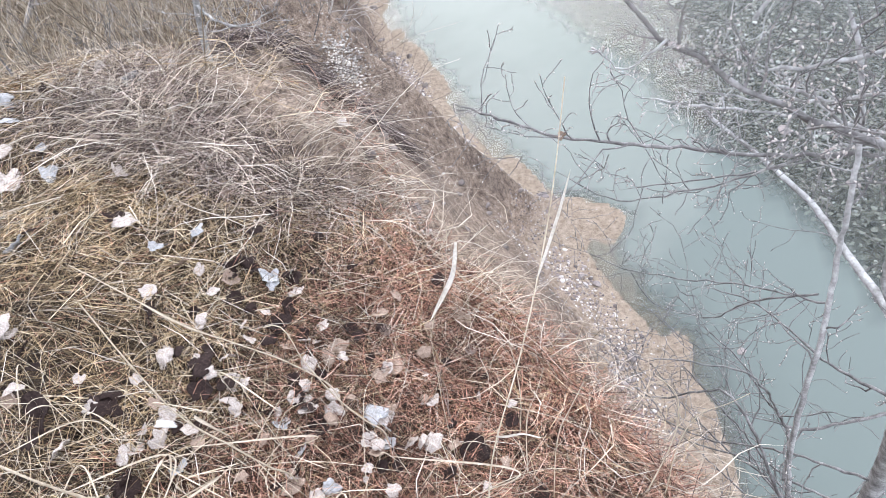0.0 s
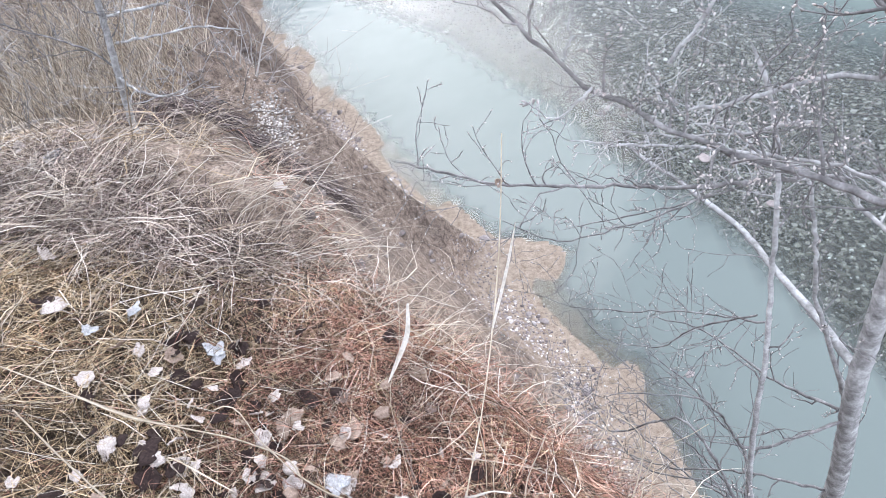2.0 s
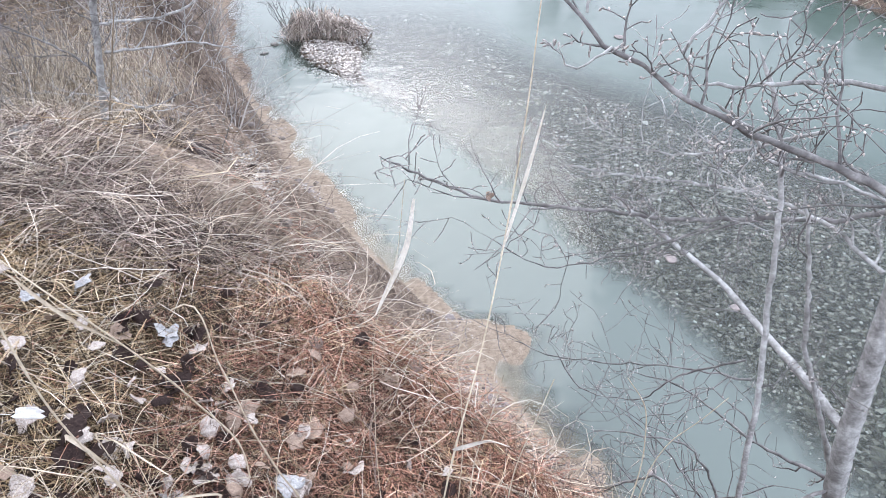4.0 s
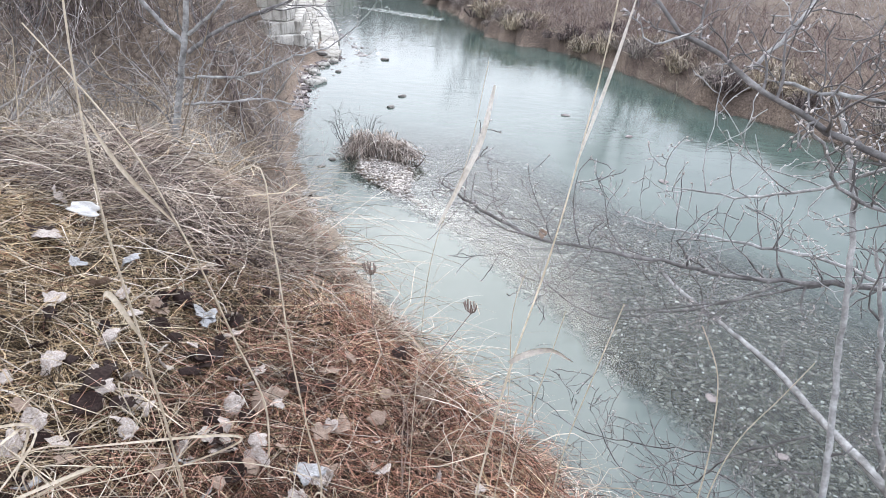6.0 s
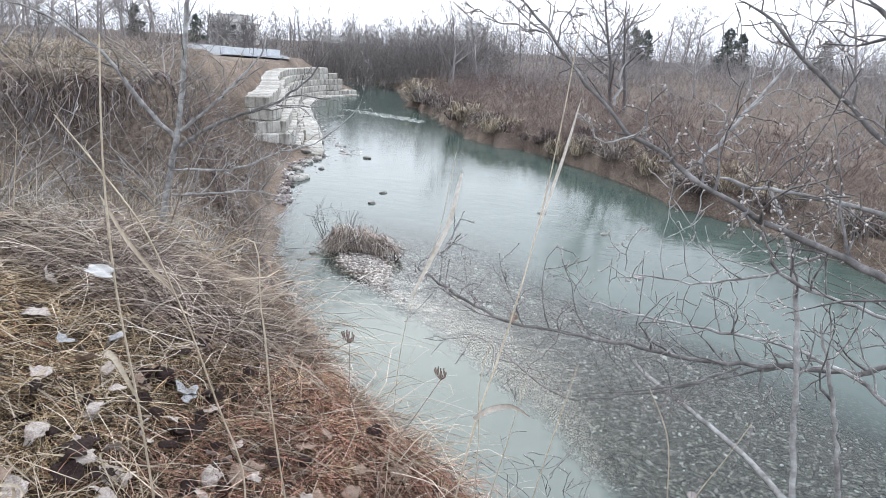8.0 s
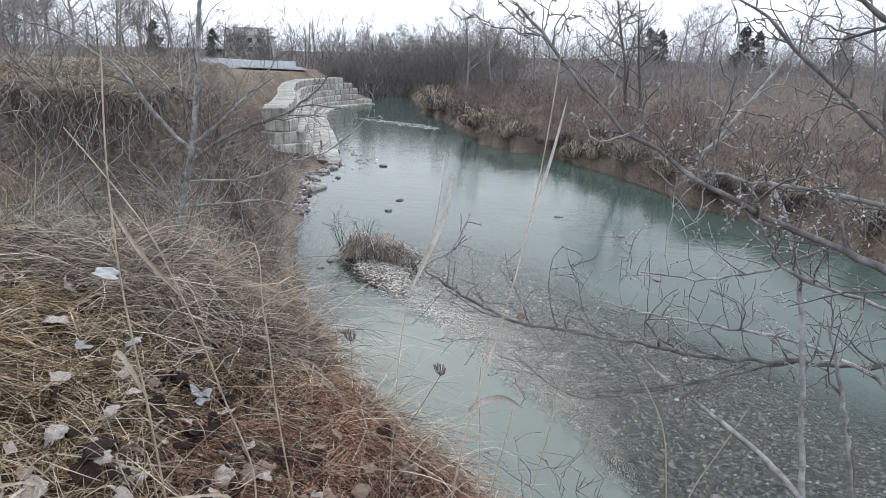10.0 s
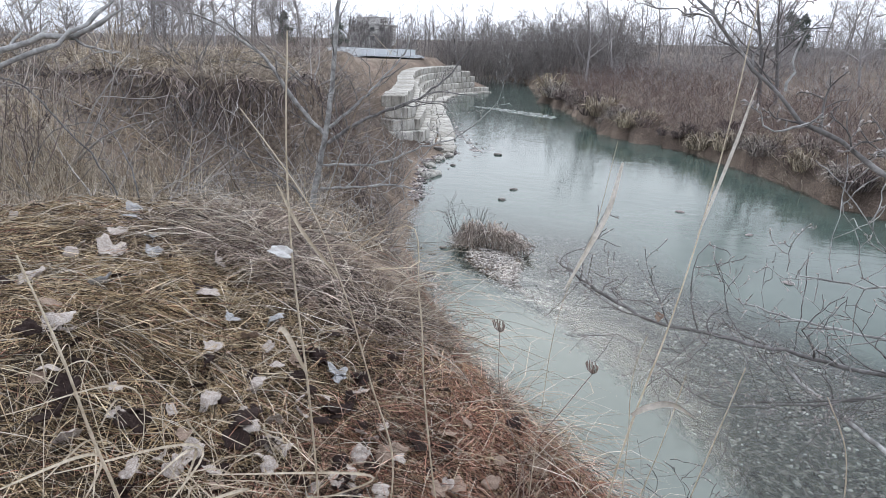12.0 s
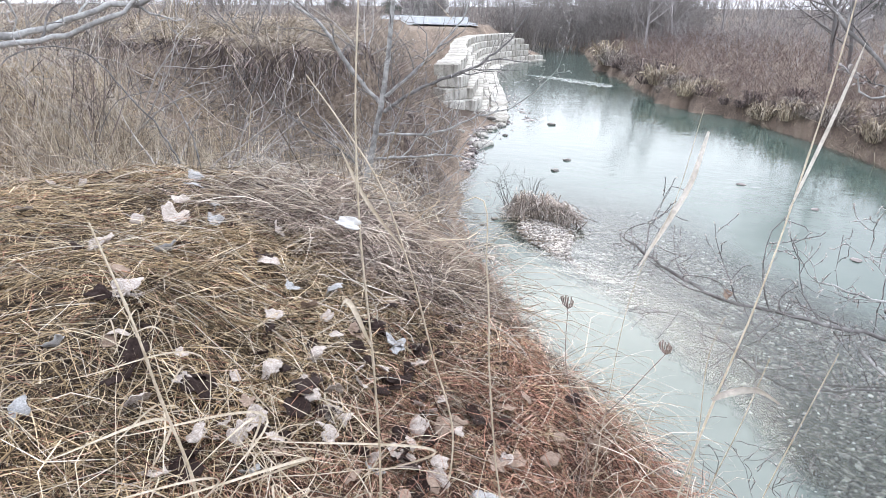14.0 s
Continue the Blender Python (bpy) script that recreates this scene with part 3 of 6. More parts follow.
def arching_tuft(place, out, count, seed, reach, rise):
    """Long pale blades fanning from one crown."""
    r = np.random.default_rng(seed)
    a_ = math.atan2(out[1], out[0]) + r.normal(size=count) * 0.55
    b_ = np.array(place) + np.c_[r.normal(size=(count, 2)) * 0.05, np.zeros(count)]
    b_[:, 2] = ground_at(b_[:, 0], b_[:, 1])
    l_ = reach * r.uniform(0.4, 1.0, count)
    t_ = b_ + np.c_[np.cos(a_) * l_, np.sin(a_) * l_, r.uniform(-0.12, 0.16, count)]
    v, f = blades(b_, t_, rise * r.uniform(0.3, 1.0, count), r.uniform(0.0005, 0.0013, count), r, 6, 0.12)
    return tagged(mesh_object("grass_tuft", v, f, PALE_STRAW, smooth=False), "arching tuft of bleached grass on the bank's edge", "grass tuft", "tufts on the edge")


for k, (x_, y_, n_, l_) in enumerate([(-0.62, 2.05, 45, 0.5), (-0.40, 1.80, 45, 0.5), (-0.26, 1.66, 30, 0.36), (-0.85, 2.35, 30, 0.45), (-0.52, 1.95, 40, 0.6), (-0.10, 1.55, 35, 0.4), (0.02, 1.42, 30, 0.4), (0.12, 1.25, 30, 0.38), (-1.1, 2.2, 35, 0.5)]):
    arching_tuft((x_, y_, 0), (1.0, 0.25), n_, 300 + k, l_, 0.12)


def dip_zone(x, y):
    bare = smooth(-2.7, -1.9, x) * smooth(1.9, 2.3, y) * smooth(5.6, 4.6, y)
    return smooth(1.7, 2.6, y) * smooth(12.0, 9.0, y - 0.42 * x) * smooth(0.9, 1.1, (left_shore(y) - x) / curve(CREST, y)) * (1 - 0.9 * bare)


def stem_field(name, label, material, count, seed, weight, box, tall, width, lean=0.35, cat="dry weeds", coarse=False):
    """Upright dry stems and grasses with side twigs."""
    rng = np.random.default_rng(seed)
    x, y = rng.uniform(box[0], box[1], count * 6), rng.uniform(box[2], box[3], count * 6)
    ok = rng.uniform(size=count * 6) < weight(x, y)
    x, y = x[ok][:count], y[ok][:count]
    n = len(x)
    z = ground_at(x, y)
    h = rng.uniform(tall[0], tall[1], n) * rng.uniform(0.5, 1.0, n)
    off = rng.normal(size=(n, 2)) * lean
    base = np.stack([x, y, z - 0.02], -1)
    tip = base + np.stack([off[:, 0] * h, off[:, 1] * h, h], -1)
    s = np.linspace(0, 1, 4)
    p = base[:, None] * (1 - s)[None, :, None] + tip[:, None] * s[None, :, None]
    p[:, 1:3, :2] += rng.normal(size=(n, 2, 2)) * 0.12 * h[:, None, None]
    r = (rng.uniform(width[0], width[1], n)[:, None]) * (1 - 0.7 * s)[None]
    if coarse:
        p, r, s = p[:, [0, 2, 3]], r[:, [0, 2, 3]], s[[0, 2, 3]]
    sets = [tubes(p, r, 3)]
    for k in range(2 if coarse else 3):
        f = rng.uniform(0.25, 0.95, n)[:, None]
        b = base * (1 - f) + tip * f
        way = rng.normal(size=(n, 3)) * 0.6 + np.array([0, 0, 0.6])
        t = b + way * (h * rng.uniform(0.12, 0.4, n))[:, None]
        m = (b + t) / 2 + rng.normal(size=(n, 3)) * 0.02 * h[:, None]
        if coarse:
            sets.append(tubes(np.stack([b, t], 1), r[:, 1:2] * np.array([[0.7, 0.3]]), 3))
        else:
            sets.append(tubes(np.stack([b, m, t], 1), r[:, 1:2] * np.array([[0.7, 0.5, 0.25]]), 3))
    v, fa = joined(sets)
    return tagged(mesh_object(name, v, fa, material), label, cat, kind="stuff")


BACK = (-9.0, -0.3, 2.0, 10.0)
grass_mat("hollow_grass", "tangled straw in the hollow behind the crest", STRAW, 9000, 16, lambda x, y: dip_zone(x, y) * (0.12 + 0.88 * smooth(-0.1, 0.25, waves(x, y, 55, 1.4) + 0.35 * smooth(2.5, 4.5, -x))), (0.12, 0.40), (0.05, 0.16, 0.06), (0.0010, 0.0026), BACK, 0.2, 3, 0.25)
grass_mat("hollow_blades", "pale arching dry blades in the hollow", PALE_STRAW, 2600, 96, lambda x, y: dip_zone(x, y) * ((waves(x, y, 54, 1.5) > 0.0) * 0.6 + 0.8 * smooth(-2.6, -3.8, x) * smooth(6.5, 5.0, y)), (0.12, 0.42), (0.04, 0.45, 0.12), (0.0014, 0.0036), (-7.5, -0.3, 2.0, 7.0), 0.0, 4, 0.3)
stem_field("hollow_weeds", "upright grey and tan dry weeds in the hollow", TAN_STEM, 1900, 17, lambda x, y: dip_zone(x, y) * (waves(x, y, 52, 1.6) > -0.1), (-6.5, -1.0, 2.1, 6.5), (0.35, 1.05), (0.0016, 0.0034), 0.28, coarse=True)
stem_field("hollow_tall_grass", "tall pale dry grass in the hollow", PALE_STRAW, 1500, 18, lambda x, y: dip_zone(x, y) * (waves(x, y, 53, 1.3) > 0.0), BACK, (0.3, 0.9), (0.0014, 0.003), 0.3, coarse=True)


def face_zone(x, y):
    u = (left_shore(y) - x) / curve(CREST, y)
    back = y - 0.42 * x
    wall = smooth(1.0, 1.2, u) * smooth(9.0, 10.5, back) * smooth(14.0, 12.8, back)
    return np.maximum(wall, smooth(0.06, 0.25, u) * smooth(1.5, 1.0, u) * smooth(6.0, 11.0, y) * smooth(29, 27, y)) * (0.35 + 0.65 * (waves(x, y, 41, 1.1) > -0.1))


def face_near(x, y):
    u = (left_shore(y) - x) / curve(CREST, y)
    return smooth(0.30, 0.5, u) * smooth(1.2, 1.0, u) * smooth(2.2, 3.0, y) * smooth(8.5, 7, y) * (0.10 + 0.9 * smooth(0.0, 0.6, waves(x, y, 43, 1.6)))


stem_field("slope_scrub", "red-brown thorny scrub on the eroded bank face", SCRUB, 2200, 19, face_zone, (-16, -1, 3, 34), (0.25, 0.95), (0.002, 0.006), 1.0, "scrub", coarse=True)
stem_field("slope_stems", "grey dry stems on the eroded bank face", GREY_STEM, 1300, 20, face_zone, (-16, -1, 3, 34), (0.3, 1.1), (0.002, 0.006), 1.1, "scrub", coarse=True)
stem_field("slope_grass", "tan grass tufts on the bank face", STRAW, 900, 21, lambda x, y: face_zone(x, y) * (waves(x, y, 44, 1.0) > 0.15), (-16, -1, 3, 34), (0.2, 0.6), (0.003, 0.006), 0.6, "dry grass", coarse=True)
stem_field("near_slope_scrub", "grey-red twigs growing out of the bank face", SCRUB, 170, 22, face_near, (-5, 1, 2, 9), (0.15, 0.6), (0.0015, 0.003), 0.7, "scrub")


def hanging_roots(name, label, line, count, seed, drop, width, material, out):
    """Dark rootlets hanging from a broken turf edge that runs along line."""
    r = np.random.default_rng(seed)
    q = spline(line, 60)
    i = r.integers(0, 59, count)
    b = q[i] + (q[i + 1] - q[i]) * r.uniform(size=(count, 1)) + r.normal(size=(count, 2)) * 0.07
    o = np.array(out) / np.linalg.norm(out)
    ln = r.uniform(drop[0], drop[1], count)
    t = b + o * (ln * r.uniform(0.15, 0.8, count))[:, None] + r.normal(size=(count, 2)) * 0.12
    zb = ground_at(b[:, 0], b[:, 1]) + r.uniform(0.0, 0.10, count)
    zt = np.maximum(ground_at(t[:, 0], t[:, 1]) + r.uniform(0.0, 0.08, count), zb - ln)
    v, f = blades(np.c_[b, zb], np.c_[t, zt], r.uniform(0.0, 0.10, count), r.uniform(width[0], width[1], count), r, 4, 0.2)
    return tagged(mesh_object(name, v, f, material, smooth=False), label, "roots", kind="stuff")


hanging_roots("slip_roots", "red-brown rootlets hanging under the slipped turf", [(-2.25, 4.0), (-1.85, 3.85), (-1.62, 4.1), (-1.42, 4.45), (-1.2, 4.75)], 1500, 401, (0.12, 0.5), (0.0012, 0.003), SCRUB, (0.7, 0.5))
hanging_roots("scarp_roots", "dark roots and turf hanging from the scarp's edge", [(-11.0, 7.6), (-9.0, 8.4), (-7.2, 9.1), (-5.6, 9.7), (-4.4, 10.3)], 1500, 402, (0.2, 0.9), (0.003, 0.009), SCRUB, (0.4, -0.9))


def field_zone(x, y):
    u = (left_shore(y) - x) / curve(CREST, y)
    return smooth(1.0, 1.25, u) * smooth(12.2, 12.8, y - 0.42 * x) * smooth(4.0, 6.5, left_shore(y) - x - 3.0 * smooth(24, 28, y)) * (0.4 + 0.6 * (waves(x, y, 47, 0.5) > 0))


def turf_zone(x, y):
    u = (left_shore(y) - x) / curve(CREST, y)
    back = y - 0.42 * x
    return smooth(1.05, 1.3, u) * smooth(11.7, 12.1, back) * smooth(24, 14, back)


grass_mat("scarp_turf", "tan turf fringing the top of the scarp", TAN_STEM, 9000, 97, turf_zone, (0.12, 0.45), (0.06, 0.28, 0.08), (0.0025, 0.006), (-16, -4, 3, 18), 0.3, 3, 0.2, 0.9)
stem_field("field_grass", "tan dry grass on the field above the bank", STRAW, 2200, 23, field_zone, (-40, -4, 2, 60), (0.25, 0.6), (0.004, 0.010), 0.35, "dry grass", coarse=True)
stem_field("field_weeds", "grey dry weeds on the field above the bank", GREY_STEM, 2500, 24, field_zone, (-30, -4, 2, 40), (0.4, 1.0), (0.003, 0.007), 0.3, "dry weeds", coarse=True)


# ---- branches with spurs and buds ----
BUD = island_colours("grey_buds", [(0.0, (0.27, 0.235, 0.215)), (1.0, (0.62, 0.57, 0.54))], 0.6)



def limb(name, points, r0, r1, material, parent, rng, twigs=8, twig_len=0.22, buds=True, up=0.4, label="", sub=4):
    """A crooked limb from its tip or root, with spurs, twigs and buds as its sub-parts."""
    length = np.linalg.norm(np.diff(np.array(points), axis=0), axis=1).sum()
    n = max(8, int(length / 0.035))
    p = spline(points, n)
    p[1:-1] += rng.normal(size=(n - 2, 3)) * (0.0030 if max(r0, r1) < 0.015 else 0.0015)
    r = np.linspace(r0, r1, n) * (1 + (0.10 if max(r0, r1) < 0.015 else 0.008) * rng.normal(size=n).clip(-1.5, 1.5))
    tip, near_tip = (0, 1) if r0 < r1 else (n - 1, n - 2)
    r[tip] *= 0.08
    r[near_tip] *= 0.65
    v, f = tubes([p], [r], 7)
    ob = mesh_object(name, v, f, material, parent, label)
    out = {0: [], 1: [], 2: []}
    tips = []
    twigs = int(twigs * 1.3)
    for q in range(twigs):
        s = (q + rng.uniform(0.1, 0.9)) / twigs
        i = min(int(s * (n - 1)), n - 2)
        ax = p[i + 1] - p[i]
        ax /= np.linalg.norm(ax)
        if r0 <= r1:
            ax = -ax
        side = np.cross(ax, rng.normal(size=3))
        side /= np.linalg.norm(side)
        way = ax * 0.55 + side * 0.8 + np.array([0, 0, up])
        grow(rng, p[i], way, twig_len * rng.uniform(0.35, 1.6), min(r[i] * 0.6, 0.0042), 0, 2, out, kids=(sub, 0), n=7, wander=0.24, lift=0.2, spread=1.0, ratio=0.5)
    items = out[0] + out[1]
    if items:
        tv, tf = branch_mesh([(a, b.clip(0.0013)) for a, b in items], 4)
        tagged(mesh_object("twig_spray", tv, tf, DARK_BARK if rng.uniform() < 0.55 else material, ob), kind="stuff")
        if buds:
            for a, _ in items:
                for k in range(1, len(a)):
                    if rng.uniform() < 0.42:
                        d = rng.normal(size=3) * 0.6 + (a[k] - a[k - 1]) / (np.linalg.norm(a[k] - a[k - 1]) + 1e-9)
                        tips.append((a[k], d / np.linalg.norm(d)))
            pts = np.array([[q0, q0 + d0 * 0.004, q0 + d0 * 0.0085] for q0, d0 in tips])
            bv, bf = tubes(pts, np.tile([0.0012, 0.0024, 0.0006], (len(pts), 1)) * rng.uniform(0.7, 1.25, (len(pts), 1)), 4)
            tagged(mesh_object("bud_growth", bv, bf, BUD, ob), kind="stuff")
    return ob


def root_of(name, place, label, category, group=""):
    e = new(name)
    e.location = place
    return tagged(e, label, category, group)


def under(parent, ob):
    """Keep ob where it is, though its parent stands elsewhere."""
    ob.matrix_parent_inverse = Matrix.Translation(parent.location).inverted()
    return ob


def settle(parent):
    for c in parent.children:
        under(parent, c)


rng = np.random.default_rng(77)
alder = root_of("budding_tree", (1.52, 1.40, 0.05), "bare grey-barked tree in bud leaning over the river", "tree")
limb("trunk", [(1.27, 1.58, 5.9), (1.32, 1.58, 5.3), (1.40, 1.60, 4.80), (1.45, 1.60, 4.44), (1.52, 1.60, 3.93), (1.70, 1.60, 2.97), (1.70, 1.53, 1.5), (1.52, 1.40, -0.1)], 0.020, 0.060, BARK, alder, rng, 4)
limb("stem", [(0.97, 1.75, 5.16), (1.02, 1.70, 5.05), (1.05, 1.65, 4.93), (1.08, 1.60, 4.72), (1.10, 1.58, 4.55), (1.12, 1.50, 4.27), (1.13, 1.44, 3.98), (1.15, 1.38, 3.69), (1.22, 1.34, 3.34), (1.40, 1.35, 1.8), (1.48, 1.38, 0.1)], 0.006, 0.020, BARK, alder, rng, 16)
limb("stem", [(1.19, 1.76, 4.78), (1.25, 1.75, 4.60), (1.30, 1.75, 4.45), (1.37, 1.75, 4.18), (1.48, 1.70, 3.91), (1.60, 1.66, 3.59), (1.68, 1.6, 3.2)], 0.005, 0.013, BARK, alder, rng, 6)
limb("limb", [(0.02, 1.90, 4.79), (0.13, 1.95, 4.70), (0.32, 1.97, 4.60), (0.49, 1.95, 4.59), (0.68, 1.95, 4.57), (0.91, 1.95, 4.54), (1.11, 1.95, 4.54), (1.25, 1.94, 4.55), (1.37, 1.92, 4.56), (1.55, 1.80, 4.69)], 0.0038, 0.0095, DARK_BARK, alder, rng, 22, 0.26)
limb("limb", [(0.57, 2.10, 4.65), (0.79, 2.10, 4.61), (1.05, 2.07, 4.59), (1.19, 2.00, 4.60), (1.27, 1.95, 4.59), (1.35, 1.88, 4.58), (1.46, 1.70, 4.53)], 0.003, 0.0075, BARK, alder, rng, 14, 0.24)
limb("limb", [(0.28, 1.50, 5.57), (0.34, 1.48, 5.51), (0.38, 1.46, 5.47), (0.42, 1.45, 5.42), (0.49, 1.43, 5.35), (0.55, 1.41, 5.29), (0.61, 1.40, 5.26), (0.71, 1.38, 5.20), (0.83, 1.37, 5.14), (0.93, 1.36, 5.10), (1.02, 1.34, 5.07), (1.17, 1.30, 5.01)], 0.0025, 0.0085, DARK_BARK, alder, rng, 14, 0.2)
limb("limb", [(0.88, 2.75, 4.17), (0.93, 2.65, 4.15), (1.12, 2.50, 4.06), (1.23, 2.38, 4.02), (1.31, 2.30, 3.98), (1.38, 2.12, 3.95), (1.46, 1.88, 3.94), (1.55, 1.64, 3.89)], 0.007, 0.018, BARK, alder, rng, 8, 0.3)
limb("limb", [(0.76, 1.42, 5.18), (0.88, 1.50, 5.09), (0.99, 1.58, 4.96), (1.10, 1.60, 4.91), (1.17, 1.60, 4.89), (1.31, 1.50, 4.87)], 0.003, 0.006, BARK, alder, rng, 8, 0.25)
limb("limb", [(0.71, 1.40, 5.22), (0.92, 1.50, 5.18), (1.12, 1.60, 5.14), (1.28, 1.60, 5.11)], 0.003, 0.007, BARK, alder, rng, 8, 0.25)
limb("limb", [(0.79, 1.70, 5.60), (0.87, 1.70, 5.57), (0.96, 1.68, 5.48), (1.05, 1.65, 5.40), (1.13, 1.62, 5.32), (1.25, 1.5, 5.2)], 0.003, 0.008, DARK_BARK, alder, rng, 9, 0.25)
limb("limb", [(1.04, 1.80, 5.60), (0.99, 1.75, 5.49), (0.90, 1.70, 5.38), (0.82, 1.65, 5.29), (0.75, 1.60, 5.21)], 0.002, 0.005, BARK, alder, rng, 7, 0.22)
limb("limb", [(0.86, 1.20, 5.57), (0.92, 1.20, 5.53), (0.99, 1.20, 5.49), (1.13, 1.20, 5.42), (1.22, 1.25, 5.3)], 0.006, 0.011, DARK_BARK, alder, rng, 4, 0.2)
limb("branch", [(0.55, 2.00, 4.33), (0.69, 2.00, 4.36), (0.97, 1.98, 4.44), (1.12, 1.96, 4.51), (1.24, 1.94, 4.56)], 0.0018, 0.0045, DARK_BARK, alder, rng, 9, 0.22, up=0.0)
limb("branch", [(0.67, 1.90, 4.83), (0.85, 1.85, 4.83), (0.98, 1.75, 4.89), (1.04, 1.70, 4.94), (1.08, 1.65, 4.98), (1.10, 1.60, 5.02)], 0.002, 0.0055, BARK, alder, rng, 9, 0.24)
limb("branch", [(0.31, 1.90, 4.52), (0.55, 1.90, 4.38), (0.73, 1.92, 4.40), (0.94, 1.94, 4.46), (1.08, 1.95, 4.53)], 0.0015, 0.004, DARK_BARK, alder, rng, 9, 0.2, up=0.0)
limb("branch", [(0.60, 2.00, 3.92), (0.75, 1.95, 3.71), (0.90, 1.90, 3.73), (1.02, 1.80, 3.98), (1.17, 1.70, 4.17)], 0.0018, 0.004, DARK_BARK, alder, rng, 9, 0.3, up=0.1)
limb("branch", [(0.44, 2.20, 3.76), (0.63, 2.15, 3.70), (0.80, 2.10, 3.73), (1.12, 2.00, 3.80), (1.33, 1.90, 3.86)], 0.0018, 0.0045, DARK_BARK, alder, rng, 10, 0.3, up=0.1)
limb("branch", [(0.75, 1.90, 3.35), (0.95, 1.85, 3.02), (1.15, 1.75, 2.85), (1.32, 1.65, 2.80), (1.45, 1.4, 2.7)], 0.002, 0.006, DARK_BARK, alder, rng, 10, 0.35)
limb("branch", [(0.92, 2.10, 3.45), (1.10, 1.95, 3.38), (1.23, 1.80, 3.27), (1.26, 1.60, 3.37), (1.2, 1.4, 3.4)], 0.002, 0.006, DARK_BARK, alder, rng, 10, 0.35)
for k in range(28):
    # crooked lower branches reaching out over the channel from the trunk or the thin stem
    z1 = rng.uniform(0.9, 3.7)
    if k % 2:
        x1, y1 = np.interp(z1, [-0.1, 1.5, 2.97, 3.93], [1.52, 1.70, 1.70, 1.52]), np.interp(z1, [-0.1, 1.5, 2.97, 3.93], [1.40, 1.53, 1.60, 1.60])
    else:
        x1, y1 = np.interp(z1, [0.1, 1.8, 3.34, 3.98], [1.48, 1.40, 1.22, 1.13]), np.interp(z1, [0.1, 1.8, 3.34, 3.98], [1.38, 1.35, 1.34, 1.44])
    out_ = rng.uniform(0.55, 1.15)
    x0, y0, z0 = x1 - out_, y1 + rng.uniform(-0.25, 0.9), z1 + rng.uniform(-0.15, 0.75)
    mid_ = [((x0 * (3 - q) + x1 * q) / 3, (y0 * (3 - q) + y1 * q) / 3 + rng.normal() * 0.06, (z0 * (3 - q) + z1 * q) / 3 + rng.normal() * 0.10 - 0.06) for q in (1, 2)]
    limb("branch", [(x0, y0, z0), *mid_, (x1, y1, z1)], 0.0020, 0.0070, DARK_BARK, alder, rng, 8, 0.26, buds=k % 3 == 0, up=0.05, sub=3)
limb("spur", [(0.54, 1.46, 5.47), (0.52, 1.44, 5.41), (0.51, 1.42, 5.35)], 0.0012, 0.0028, BARK, alder, rng, 0)
limb("spur", [(0.45, 1.30, 5.33), (0.47, 1.32, 5.29), (0.52, 1.36, 5.28), (0.56, 1.41, 5.29)], 0.0012, 0.0032, BARK, alder, rng, 2, 0.05)
limb("spur", [(0.20, 1.55, 5.52), (0.29, 1.50, 5.50), (0.35, 1.48, 5.49)], 0.001, 0.0022, DARK_BARK, alder, rng, 2, 0.06)
limb("spur", [(0.42, 1.50, 5.58), (0.39, 1.47, 5.52), (0.38, 1.46, 5.47)], 0.001, 0.0022, DARK_BARK, alder, rng, 2, 0.06)
limb("spur", [(0.76, 2.1, 4.86), (0.77, 2.1, 4.72), (0.775, 2.1, 4.50)], 0.0015, 0.002, DARK_BARK, alder, rng, 0)
settle(alder)

sapling = root_of("bare_sapling", (-1.70, 3.3, 4.05), "slender bare grey sapling on the bank's shoulder", "tree")
limb("trunk", [(-1.36, 3.30, 5.97), (-1.40, 3.30, 5.65), (-1.42, 3.30, 5.49), (-1.45, 3.30, 5.23), (-1.51, 3.30, 4.90), (-1.54, 3.30, 4.78), (-1.62, 3.30, 4.45), (-1.70, 3.30, 4.1), (-1.72, 3.3, 3.5)], 0.009, 0.024, BARK, sapling, rng, 10, 0.3)
limb("limb", [(-2.18, 2.95, 5.55), (-1.97, 3.00, 5.50), (-1.89, 3.05, 5.43), (-1.77, 3.10, 5.34), (-1.65, 3.20, 5.11), (-1.51, 3.30, 4.90)], 0.004, 0.013, BARK, sapling, rng, 8, 0.3)
limb("limb", [(-0.71, 3.50, 5.42), (-0.83, 3.45, 5.25), (-0.97, 3.40, 5.13), (-1.17, 3.35, 5.05), (-1.38, 3.30, 4.94), (-1.49, 3.30, 4.86)], 0.003, 0.011, DARK_BARK, sapling, rng, 8, 0.3)
limb("limb", [(-1.03, 3.40, 5.50), (-1.05, 3.40, 5.39), (-1.16, 3.35, 5.24), (-1.30, 3.30, 5.09), (-1.48, 3.30, 4.95)], 0.003, 0.010, BARK, sapling, rng, 8, 0.28)
limb("limb", [(-0.80, 3.15, 4.65), (-1.04, 3.20, 4.67), (-1.31, 3.25, 4.63), (-1.55, 3.30, 4.59)], 0.0025, 0.008, BARK, sapling, rng, 8, 0.28)
limb("limb", [(-0.55, 3.60, 5.14), (-0.79, 3.50, 4.91), (-0.98, 3.40, 4.85), (-1.19, 3.35, 4.76), (-1.53, 3.30, 4.73)], 0.0025, 0.008, BARK, sapling, rng, 9, 0.28)
limb("limb", [(-1.0, 2.95, 4.55), (-1.2, 3.0, 4.45), (-1.45, 3.15, 4.38), (-1.64, 3.30, 4.40)], 0.0025, 0.008, BARK, sapling, rng, 10, 0.3)
